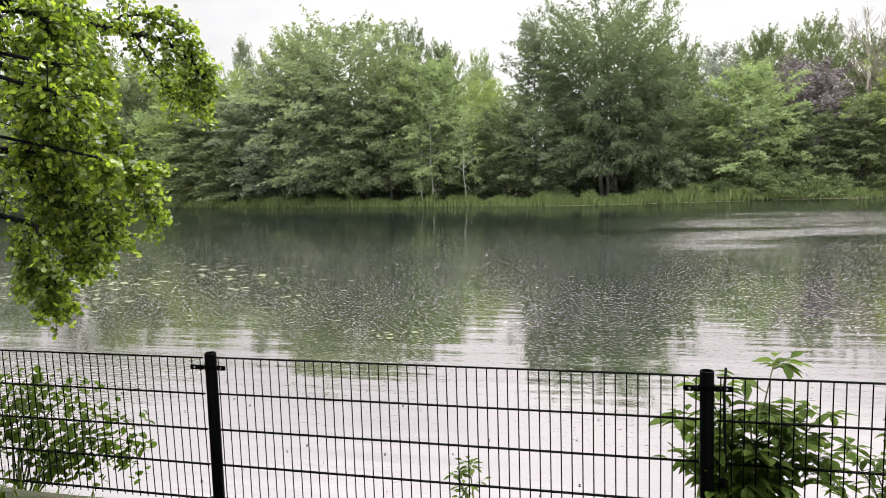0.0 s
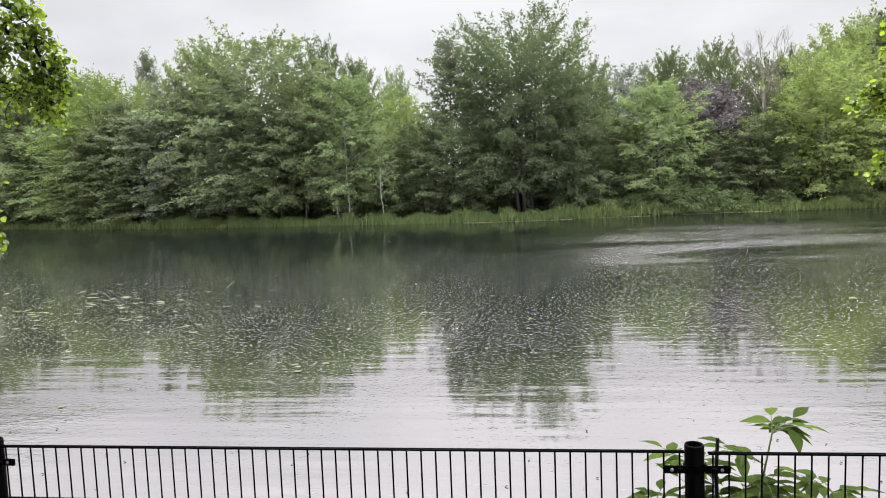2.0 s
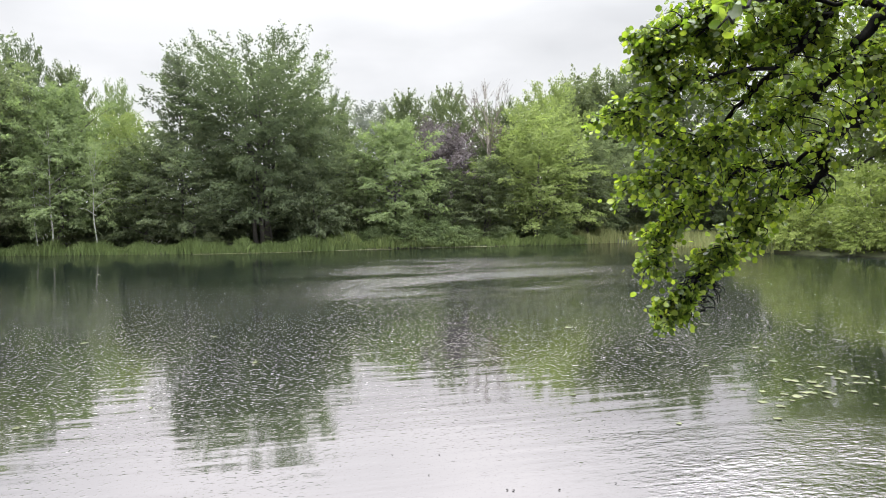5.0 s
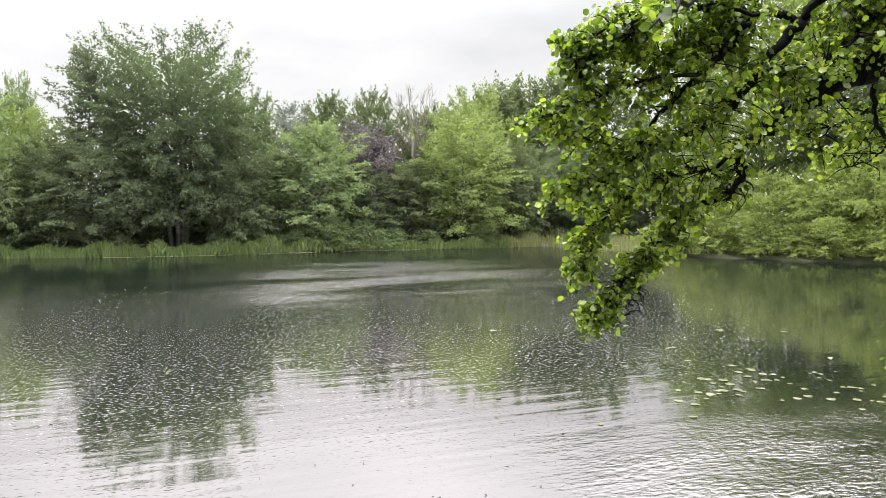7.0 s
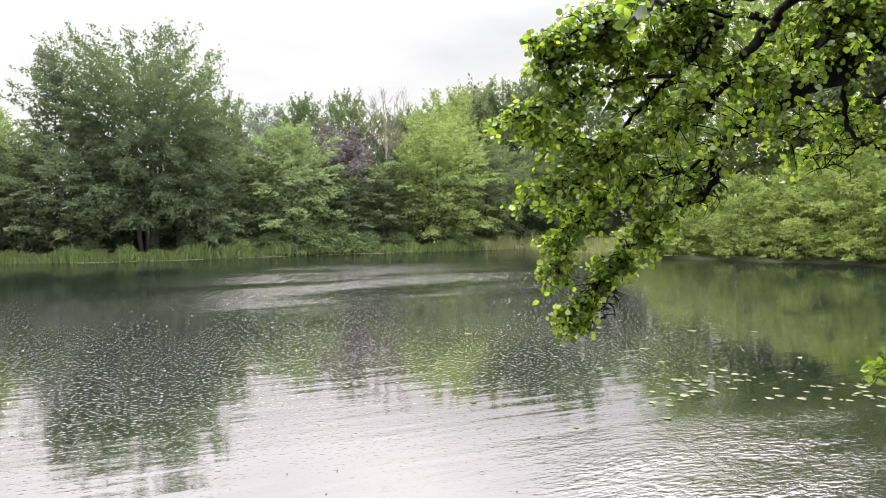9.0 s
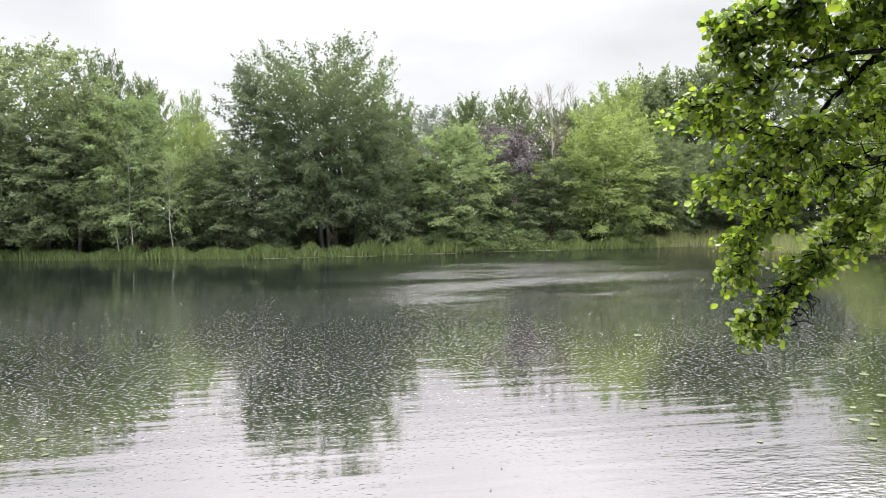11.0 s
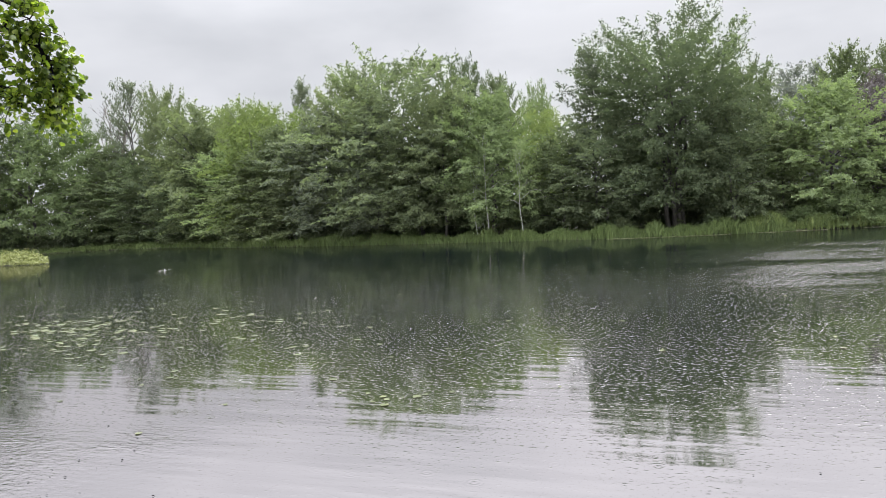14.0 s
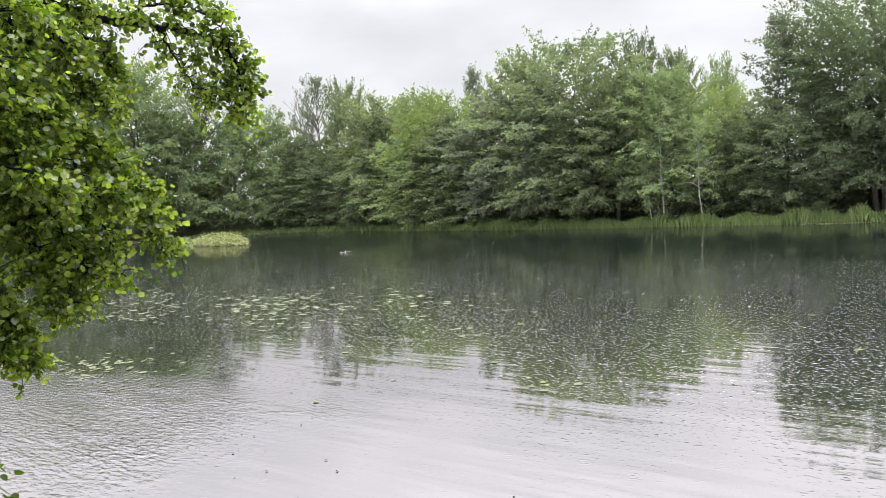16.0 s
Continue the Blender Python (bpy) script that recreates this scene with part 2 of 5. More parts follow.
def pond_water():
    """Still dark pond water under steady rain: a mirror broken by drop rings, wind ripples and a few gusts."""
    m, n, l, out = node_material("pond_water")
    geo = n.new("ShaderNodeTexCoord")

    def waves(scale, detail, sx=1.0, sy=1.0, rough=0.5):
        mp = n.new("ShaderNodeMapping")
        mp.inputs["Scale"].default_value = (sx, sy, 1)
        l.new(geo.outputs["Object"], mp.inputs["Vector"])
        x = n.new("ShaderNodeTexNoise")
        x.inputs["Scale"].default_value, x.inputs["Detail"].default_value = scale, detail
        x.inputs["Roughness"].default_value = rough
        l.new(mp.outputs["Vector"], x.inputs["Vector"])
        return x.outputs["Fac"]

    def step(value, lo, hi):
        r = n.new("ShaderNodeMapRange")
        r.interpolation_type = "SMOOTHSTEP"
        r.inputs["From Min"].default_value, r.inputs["From Max"].default_value = lo, hi
        l.new(value, r.inputs["Value"])
        return r.outputs[0]

    def times(*values):
        v = values[0]
        for w in values[1:]:
            v = math_node(n, l, "MULTIPLY", v, w)
        return v

    xyz = n.new("ShaderNodeSeparateXYZ")
    l.new(geo.outputs["Object"], xyz.inputs[0])
    px, py = xyz.outputs["X"], xyz.outputs["Y"]
    aside = math_node(n, l, "ABSOLUTE", math_node(n, l, "SUBTRACT", px, 1.0))
    # dripping trees chop the water by both banks
    chop = times(step(aside, 3.5, 7.0), step(py, 7.2, 5.0))
    # a gust crosses the far middle
    gust = times(step(py, 18.0, 23.0), step(py, 46.0, 36.0), step(px, -2.0, 8.0), step(px, 30.0, 14.0), step(waves(0.2, 3.0, 0.35, 1.5), 0.36, 0.58))
    ruffle = step(waves(0.7, 3.0, 0.5, 1.2), 0.42, 0.62)
    chop = times(chop, math_node(n, l, "ADD", times(ruffle, 0.55), 0.45))
    patch = step(waves(0.05, 2.0, 0.8, 1.4), 0.5, 0.68)
    drop_peak = math_node(n, l, "MAXIMUM", math_node(n, l, "SUBTRACT", waves(20.0, 1.0, 0.7, 1.0), 0.6), 0.0)
    fine = times(drop_peak, math_node(n, l, "MULTIPLY_ADD", times(step(py, 5.5, 11.0), math_node(n, l, "ADD", times(step(py, 34.0, 18.0), 0.6), 0.4)), 0.85), FINE)
    swell = times(waves(1.3, 2.0, 0.25, 1.8), SWELL)
    gusts = times(waves(8.0, 2.0, 0.6, 1.4), math_node(n, l, "ADD", gust, times(patch, 0.3)), GUST)
    chops = times(waves(13.0, 3.0, 0.55, 1.25, 0.55), chop, CHOP)
    drops = n.new("ShaderNodeTexVoronoi")
    drops.inputs["Scale"].default_value = 1.6
    l.new(geo.outputs["Object"], drops.inputs["Vector"])
    ring = times(math_node(n, l, "SINE", times(drops.outputs["Distance"], 70.0)), math_node(n, l, "MAXIMUM", math_node(n, l, "SUBTRACT", 0.2, drops.outputs["Distance"]), 0.0), step(py, 13.0, 6.0), RINGS)
    h = math_node(n, l, "ADD", math_node(n, l, "ADD", fine, swell), math_node(n, l, "ADD", gusts, math_node(n, l, "ADD", chops, ring)))
    bp = n.new("ShaderNodeBump")
    bp.inputs["Strength"].default_value, bp.inputs["Distance"].default_value = 1.0, 1.0
    l.new(h, bp.inputs["Height"])
    murk = waves(0.3, 4.0)
    col = ramp_node(n, l, murk, [(0.3, (0.0016, 0.0033, 0.003)), (0.7, (0.0036, 0.0065, 0.0056))])
    body = n.new("ShaderNodeBsdfDiffuse")
    l.new(col.outputs["Color"], body.inputs["Color"])
    gloss = n.new("ShaderNodeBsdfGlossy")
    l.new(math_node(n, l, "ADD", times(gust, 0.1), 0.05), gloss.inputs["Roughness"])
    gloss.inputs["Color"].default_value = (1.0, 0.942, 0.95, 1)
    l.new(bp.outputs[0], gloss.inputs["Normal"])
    # the mirror weakens a little where a ripple turns its face to the eye
    fr = n.new("ShaderNodeFresnel")
    fr.inputs["IOR"].default_value = 1.33
    l.new(bp.outputs[0], fr.inputs["Normal"])
    gain = math_node(n, l, "ADD", times(math_node(n, l, "MINIMUM", fr.outputs[0], 0.155), 2.0), MIRROR)
    mix = n.new("ShaderNodeMixShader")
    l.new(gain, mix.inputs["Fac"])
    l.new(body.outputs[0], mix.inputs[1])
    l.new(gloss.outputs[0], mix.inputs[2])
    l.new(mix.outputs[0], out.inputs["Surface"])
    return m


POND = pond_water()


# ---- mesh helpers ----
def mesh_from(name, verts, faces, mat, smooth=False):
    me = bpy.data.meshes.new(name)
    me.from_pydata(verts.tolist() if hasattr(verts, "tolist") else verts, [], faces.tolist() if hasattr(faces, "tolist") else faces)
    me.materials.append(mat)
    if smooth:
        me.polygons.foreach_set("use_smooth", [True] * len(me.polygons))
    me.update()
    return me


def place_part(name, me, parent, label=""):
    ob = new(name, me)
    ob.parent = parent
    if label:
        tagged(ob, label)
    return ob


def empty_thing(name, label, category, group="", kind="", at=(0, 0, 0)):
    ob = new(name)
    ob.empty_display_size = 0.2
    ob.location = at
    return tagged(ob, label, category, group, kind)


def tube(points, radii, sides=7, close=True):
    """A tapered tube along points: vertices and faces."""
    pts = [Vector(p) for p in points]
    verts, faces = [], []
    side = Vector((0.31, 0.2, 0.93))
    for k, p in enumerate(pts):
        d = (pts[min(k + 1, len(pts) - 1)] - pts[max(k - 1, 0)]).normalized()
        a = d.cross(side)
        if a.length < 0.05:
            a = d.cross(Vector((1, 0, 0)))
        a.normalize()
        b = d.cross(a)
        for s in range(sides):
            w = 2 * math.pi * s / sides
            verts.append(tuple(p + (a * math.cos(w) + b * math.sin(w)) * radii[k]))
    for k in range(len(pts) - 1):
        for s in range(sides):
            s2 = (s + 1) % sides
            faces.append((k * sides + s, k * sides + s2, (k + 1) * sides + s2, (k + 1) * sides + s))
    if close:
        faces.append(tuple(range(sides))[::-1])
        faces.append(tuple(range((len(pts) - 1) * sides, len(pts) * sides)))
    return verts, faces


def joined(pieces):
    verts, faces = [], []
    for v, f in pieces:
        o = len(verts)
        verts += v
        faces += [tuple(i + o for i in q) for q in f]
    return verts, faces


def smooth_line(points, steps=4):
    """More points along a line, bent softly (Catmull-Rom)."""
    p = [Vector(q) for q in points]
    p = [2 * p[0] - p[1]] + p + [2 * p[-1] - p[-2]]
    out = []
    for k in range(1, len(p) - 2):
        for s in range(steps):
            u = s / steps
            a, b, c, d = p[k - 1], p[k], p[k + 1], p[k + 2]
            out.append(0.5 * (2 * b + (c - a) * u + (2 * a - 5 * b + 4 * c - d) * u * u + (3 * b - a - 3 * c + d) * u ** 3))
    out.append(p[-2])
    return out


def taper(n, r0, r1):
    return [r0 + (r1 - r0) * k / max(1, n - 1) for k in range(n)]


def unit(v):
    return v / np.maximum(np.linalg.norm(v, axis=-1, keepdims=True), 1e-9)


def leaf_quads(rng, centre, normal, tip, length, width):
    """Bent diamond leaves: 4 corners and a raised middle line, two triangles each side folded along the rib."""
    n = unit(normal)
    t = unit(tip - n * np.sum(tip * n, -1, keepdims=True))
    s = np.cross(n, t)
    L, W = length[:, None], width[:, None]
    v = np.stack([centre - t * L * 0.5, centre + s * W * 0.5 + n * W * 0.12, centre + t * L * 0.5 - n * L * 0.08, centre - s * W * 0.5 + n * W * 0.12], 1)
    f = np.arange(len(centre) * 4).reshape(-1, 4)
    return v.reshape(-1, 3), f


def leaf_tris(centre, normal, tip, length, width):
    """Small pointed leaves for crowns far off, one triangle each."""
    n = unit(normal)
    t = unit(tip - n * np.sum(tip * n, -1, keepdims=True))
    s = np.cross(n, t)
    L, W = length[:, None], width[:, None]
    v = np.stack([centre - t * L * 0.4 - s * W * 0.5, centre - t * L * 0.4 + s * W * 0.5, centre + t * L * 0.6], 1)
    return v.reshape(-1, 3), np.arange(len(centre) * 3).reshape(-1, 3)


# ---- ground, water ----
SHORE = [(-92, 62), (-80, 74), (-60, 72), (-48, 65), (-34, 60), (-23, 56.5), (-14, 54.3), (-7, 52.6), (0, 51.4), (6, 52), (12, 53), (19, 54), (26, 53.2),
         (31, 54.5), (39, 56), (44, 53), (41, 45), (34, 38.4), (37, 32), (38.8, 27), (40, 22), (38, 12), (26, 4), (14, 1.6), (6, 1.2), (0, 1.0), (-4, 1.1),
         (-9, 2.0), (-20, 4), (-45, 8), (-75, 20), (-100, 42)]


def shore_curve():
    p = [Vector((x, y, 0)) for x, y in SHORE]
    n, out = len(p), []
    for k in range(n):
        a, b, c, d = p[k - 1], p[k], p[(k + 1) % n], p[(k + 2) % n]
        for s in range(6):
            u = s / 6
            out.append(0.5 * (2 * b + (c - a) * u + (2 * a - 5 * b + 4 * c - d) * u * u + (3 * b - a - 3 * c + d) * u ** 3))
    return np.array([(v.x, v.y) for v in out])


CURVE = shore_curve()


def shore_distance(px, py):
    """Distance to the water's edge, negative over the water."""
    a, b = CURVE, np.roll(CURVE, -1, 0)
    best = np.full(px.shape, 1e9)
    inside = np.zeros(px.shape, bool)
    for (ax, ay), (bx, by) in zip(a, b):
        dx, dy = bx - ax, by - ay
        u = np.clip(((px - ax) * dx + (py - ay) * dy) / (dx * dx + dy * dy), 0, 1)
        best = np.minimum(best, np.hypot(px - ax - u * dx, py - ay - u * dy))
        if ay != by:
            inside ^= ((ay > py) != (by > py)) & (px < (bx - ax) * (py - ay) / (by - ay) + ax)
    return np.where(inside, -best, best)


def ground_height(px, py):
    d = shore_distance(px, py)
    near = np.clip((14 - py) / 8, 0, 1) * np.clip((30 - np.abs(px)) / 15, 0, 1)
    steep = np.clip(d / 0.95, 0, 1) ** 0.8 * 1.1
    soft = 0.16 * np.clip(d / 0.25, 0, 1) + np.clip(d / 9, 0, 1) * 0.45 + np.clip((d - 9) / 40, 0, 1) * 1.2
    up = near * steep + (1 - near) * soft
    ripple = 0.03 * np.sin(px * 2.1 + py) * np.sin(py * 1.7 - px * 0.6) * np.clip(np.abs(d) / 2, 0, 1)
    return WATER + np.where(d > 0, up + ripple, np.maximum(d * 0.45, -1.3))


xs = np.concatenate([[-2500, -900, -400, -220, -160, -130], np.arange(-112, -8, 2.0), np.arange(-8, 9, 0.35), np.arange(10, 64, 2.0), [72, 90, 130, 220, 500, 2500]])
ys = np.concatenate([[-2500, -900, -300, -120, -60, -30, -18], np.arange(-12, -2, 1.0), np.arange(-2, 3.0, 0.16), np.arange(3.2, 100, 1.6), [110, 130, 180, 300, 800, 2500]])
gx, gy = np.meshgrid(xs, ys)
gz = ground_height(gx.ravel(), gy.ravel())
gv = np.stack([gx.ravel(), gy.ravel(), gz], 1)
nx, ny = len(xs), len(ys)
ii = (np.arange(ny - 1)[:, None] * nx + np.arange(nx - 1)[None]).ravel()
ground = new("ground", mesh_from("ground", gv, np.stack([ii, ii + 1, ii + nx + 1, ii + nx], 1), SOIL, True))
tagged(ground, "damp earth and grass banks round the pond", "ground", kind="structure")

wv = [(-140, -1.5, WATER), (70, -1.5, WATER), (70, 100, WATER), (-140, 100, WATER)]
water = new("water", mesh_from("water", wv, [(0, 1, 2, 3)], POND))
tagged(water, "dark pond water with rain rings and sky reflections", "water", kind="structure")


# ---- far trees ----
def crown_cloud(rng, height, width, low, profile, limbs, shoots, per, leaf, pad, droop=0.25, lobes=0.2, slim=0.5, core=0.1, whip=1.0):
    """Leaves of a crown: limbs reach from the trunk to an uneven outline, each carries a fan of shoots in layers, leaves are strung
    along the shoots. Low sprays hang, shoots near the top stand upright. Returns leaves, faces and the limbs as (foot, bend, tip)."""
    u = np.clip(low + (1 - low) * ((np.arange(limbs) + rng.random(limbs)) / limbs) ** 0.85, 0, 0.985)
    ang = np.arange(limbs) * 2.39996 + rng.normal(0, 0.35, limbs)
    ph = rng.random(6) * 6.28
    bulge = 1 + lobes * (np.sin(3 * ang + ph[0] + 5 * u) * 0.5 + np.sin(5 * ang + ph[1] - 9 * u) * 0.35 + np.sin(2 * ang + 13 * u + ph[2]) * 0.35)
    r = width / 2 * np.interp(u, profile[0], profile[1]) * bulge * (0.72 + 0.28 * rng.random(limbs))
    top = np.clip((u - 0.5) / 0.5, 0, 1)
    side = np.stack([np.cos(ang), np.sin(ang), 0 * ang], 1)
    tip = side * r[:, None] + np.stack([0 * u, 0 * u, u * height * (0.96 + 0.04 * bulge)], 1)
    foot_z = np.clip(tip[:, 2] - r * (0.25 + 1.3 * top), 0.1 * height, 0.86 * height)
    foot_at = np.stack([0 * u, 0 * u, foot_z], 1)
    bend = (foot_at + tip) / 2 + np.stack([0 * u, 0 * u, r * (0.16 + 0.1 * droop)], 1)
    # shoots along the outer part of each limb
    k = np.repeat(np.arange(limbs), shoots)
    n = len(k)
    q = 0.3 + 0.7 * rng.random(n) ** 0.7
    w = q[:, None]
    root = (1 - w) ** 2 * foot_at[k] + 2 * w * (1 - w) * bend[k] + w * w * tip[k]
    run = unit(2 * (1 - w) * (bend[k] - foot_at[k]) + 2 * w * (tip[k] - bend[k]))
    across = np.stack([-np.sin(ang[k]), np.cos(ang[k]), 0 * q], 1)
    fan = rng.uniform(-1.25, 1.25, n)
    way = run * np.cos(fan)[:, None] + across * np.sin(fan)[:, None] + rng.normal(0, 0.2, (n, 3))
    up = top[k]
    way[:, 2] += up * 0.75 * whip - droop * 0.35 * (1 - up)
    way = unit(way)
    ln = pad * (0.55 + 0.75 * rng.random(n)) * (1.1 - 0.25 * q) * (1 + 0.2 * up * (rng.random(n) < 0.3))
    root = root + rng.normal(0, 0.12, (n, 3)) * pad
    # leaves along each shoot
    j = np.repeat(np.arange(n), per)
    m = len(j)
    v = rng.random(m) ** 0.8
    spread = rng.normal(0, 1, (m, 3)) * np.array([1, 1, 0.45]) * (0.15 * pad * (1.15 - 0.75 * v))[:, None]
    pos = root[j] + way[j] * (v * ln[j])[:, None] + spread
    pos[:, 2] += (0.12 * up[j] - 0.4 * droop * (1 - up[j])) * v ** 2 * ln[j]
    normal = np.array([0, 0, 0.6]) + side[k[j]] * 0.45 + rng.normal(0, 0.55, (m, 3))
    tipw = way[j] + rng.normal(0, 0.5, (m, 3)) + np.stack([0 * v, 0 * v, 0.7 * up[j] - 0.5 * (1 - up[j])], 1)
    size = leaf * (0.55 + 0.9 * rng.random(m))
    wd = size * slim * (0.75 + 0.5 * rng.random(m))
    # inner leaves that close the crown
    g = int(m * core)
    ui, ai = low + (0.93 - low) * rng.random(g), rng.random(g) * 6.283
    ri = width / 2 * np.interp(ui, profile[0], profile[1]) * 0.66 * np.sqrt(rng.random(g))
    inner = np.stack([ri * np.cos(ai), ri * np.sin(ai), ui * height * 0.94], 1)
    tall = np.quantile(pos[:, 2], 0.9985) / height
    wide = np.quantile(np.hypot(pos[:, 0], pos[:, 1]), 0.95) / (width / 2)
    fit = np.array([1 / wide, 1 / wide, 1 / tall])
    pos = pos * fit
    pos[:, 2] = np.maximum(pos[:, 2], 0.12)
    pos, normal, tipw = np.concatenate([pos, inner]), np.concatenate([normal, rng.normal(0, 1, (g, 3)) + [0, 0, 0.5]]), np.concatenate([tipw, rng.normal(0, 1, (g, 3))])
    size, wd = np.concatenate([size, np.full(g, 0.16 + leaf * 0.9)]), np.concatenate([wd, np.full(g, 0.12 + leaf * 0.7)])
    verts, f = leaf_tris(pos, normal, tipw, size, wd)
    return verts, f, list(zip(foot_at * fit, bend * fit, tip * fit))


DOME = ((0, 0.12, 0.35, 0.6, 0.8, 0.92, 1.0), (0.7, 0.9, 1.0, 0.98, 0.86, 0.66, 0.3))
COLUMN = ((0, 0.15, 0.4, 0.7, 0.88, 0.96, 1.0), (0.55, 0.85, 1.0, 0.88, 0.6, 0.35, 0.1))
CONE = ((0, 0.12, 0.35, 0.65, 0.9, 1.0), (0.8, 1.0, 0.9, 0.66, 0.32, 0.06))
WIDE = ((0, 0.2, 0.5, 0.75, 0.9, 1.0), (0.9, 1.0, 0.95, 0.75, 0.45, 0.1))
HIGH = ((0, 0.3, 0.45, 0.6, 0.8, 0.92, 1.0), (0.1, 0.45, 0.9, 1.0, 0.78, 0.45, 0.08))


def trunk_mesh(rng, height, girth, reach=0.82, stems=1):
    pieces = []
    for s in range(stems):
        lean = rng.normal(0, 0.03, 2)
        base = rng.normal(0, 0.1 * stems, 2) * (stems > 1)
        n = 9
        pts = [(base[0] + lean[0] * height * (k / n) + 0.1 * math.sin(k * 1.3 + s), base[1] + lean[1] * height * (k / n) + 0.1 * math.cos(k * 1.1 + s), -0.5 + (height * reach + 0.5) * k / n) for k in range(n + 1)]
        pieces.append(tube(pts, taper(n + 1, girth, girth * 0.15), 7))
    return pieces


def far_tree(kind, seed, height, width, foliage, profile, low=0.09, clusters=84, shoots=14, per=20, leaf=0.19, pad=1.05, droop=0.3, lobes=0.25, girth=0.18, stems=1, bark=None, limbs=8, slim=0.62, core=0.1, whip=1.0):
    rng = np.random.default_rng(seed)
    v, f, arms = crown_cloud(rng, height, width, low, profile, clusters, shoots, per, leaf, pad, droop, lobes, slim, core, whip)
    top = new(kind)
    top.empty_display_size = 0.5
    for q in trunk_mesh(rng, height, girth, stems=stems):
        place_part("trunk", mesh_from("trunk", *q, bark or BARK, True), top)
    for i in rng.choice(len(arms), min(limbs, len(arms)), replace=False):
        a, b, c = (Vector(p) for p in arms[i])
        thick = girth * (0.5 - 0.3 * a.z / height)
        place_part("limb", mesh_from("limb", *tube([a, a.lerp(b, 0.8).lerp(c, 0.1), b.lerp(c, 0.4), c], [thick, thick * 0.7, thick * 0.45, 0.012], 5, False), bark or BARK, True), top)
    place_part("crown", mesh_from("crown", v, f, foliage), top)
    return top


MODELS = {}


def model(species):
    """The built trees of each kind, to be copied at other sizes."""
    if species in MODELS:
        return MODELS[species]
    F = FOLIAGE
    if species == "dark":
        m = [far_tree("broadleaf_tree", 11 + s, 14, 11, F["dark"], DOME, clusters=100, droop=0.5, lobes=0.2) for s in range(2)]
    elif species == "mid":
        m = [far_tree("broadleaf_tree", 21 + s, 12, 9, F["mid"], (DOME, COLUMN, DOME)[s], droop=0.5) for s in range(3)]
    elif species == "light":
        m = [far_tree("broadleaf_tree", 31 + s, 11, 8, F["light"], (COLUMN, DOME)[s], leaf=0.17, lobes=0.3, droop=0.5) for s in range(2)]
    elif species == "lime":
        m = [far_tree("broadleaf_tree", 41 + s, 12, 9.5, F["lime"], DOME, leaf=0.17, whip=0.5, droop=0.2) for s in range(2)]
    elif species == "grey":
        m = [far_tree("broadleaf_tree", 51 + s, 11, 7, F["grey"], (CONE, COLUMN)[s], clusters=76, pad=0.95, leaf=0.17, droop=0.7) for s in range(2)]
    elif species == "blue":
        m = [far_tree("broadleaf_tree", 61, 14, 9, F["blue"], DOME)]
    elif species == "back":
        # every third one takes the foliage with haze in its colour
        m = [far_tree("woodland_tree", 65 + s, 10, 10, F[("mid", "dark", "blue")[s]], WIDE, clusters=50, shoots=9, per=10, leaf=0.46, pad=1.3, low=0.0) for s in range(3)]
    elif species == "purple":
        m = [far_tree("copper_beech", 71, 11, 8, F["purple"], DOME, leaf=0.18)]
    elif species == "thin":
        m = [far_tree("poplar", 81, 15, 4.5, F["grey"], COLUMN, clusters=60, shoots=11, per=16, low=0.25, pad=1.0, leaf=0.17, lobes=0.3, girth=0.14, limbs=12, core=0.04, whip=1.6)]
    elif species == "sparse":
        m = [far_tree("sparse_tree", 91, 24, 12, F["grey"], HIGH, clusters=80, shoots=10, per=14, low=0.3, pad=1.4, leaf=0.27, lobes=0.5, girth=0.3, limbs=36, core=0.0)]
    elif species == "bush":
        m = [far_tree("waterside_bush", 101 + s, 5.5, 8, F["bush"], WIDE, clusters=80, shoots=9, per=15, low=0.0, pad=0.8, leaf=0.15, girth=0.06, stems=4, droop=0.4, whip=0.5) for s in range(2)]
    elif species == "shrub":
        m = [far_tree("waterside_shrub", 151, 3, 5, F["light"], WIDE, clusters=60, shoots=9, per=14, low=0.0, pad=0.7, leaf=0.15, girth=0.04, stems=4, limbs=4, droop=0.4, whip=0.6)]
    elif species == "under":
        m = [far_tree("undergrowth_bush", 141 + s, 4, 6, F[("dark", "mid")[s]], WIDE, clusters=46, shoots=9, per=12, low=0.0, pad=0.8, leaf=0.2, girth=0.05, stems=3, limbs=4, droop=0.4, core=0.3, whip=0.6) for s in range(2)]
    elif species == "birch":
        m = [far_tree("birch", 111, 11, 6, F["light"], COLUMN, clusters=36, shoots=10, per=14, low=0.25, pad=0.9, leaf=0.16, droop=0.8, girth=0.1, bark=BARK_PALE, limbs=14, core=0.02)]
    elif species == "big":
        m = [far_tree("great_tree", 121, 18, 13.5, F["dark"], ((0, 0.1, 0.3, 0.55, 0.75, 0.9, 1.0), (0.7, 0.78, 0.86, 0.97, 1.1, 1.05, 0.62)), clusters=190, shoots=17, per=22, low=0.12, pad=1.2, leaf=0.19, droop=0.85, lobes=0.12, girth=0.22, stems=5, limbs=24)]
    elif species == "near":
        m = [far_tree("park_tree", 131, 14, 13, F["mid"], HIGH, clusters=80, shoots=10, per=12, low=0.33, pad=1.5, leaf=0.4, lobes=0.2, girth=0.3, limbs=18, core=0.2)]
    MODELS[species] = m
    return m


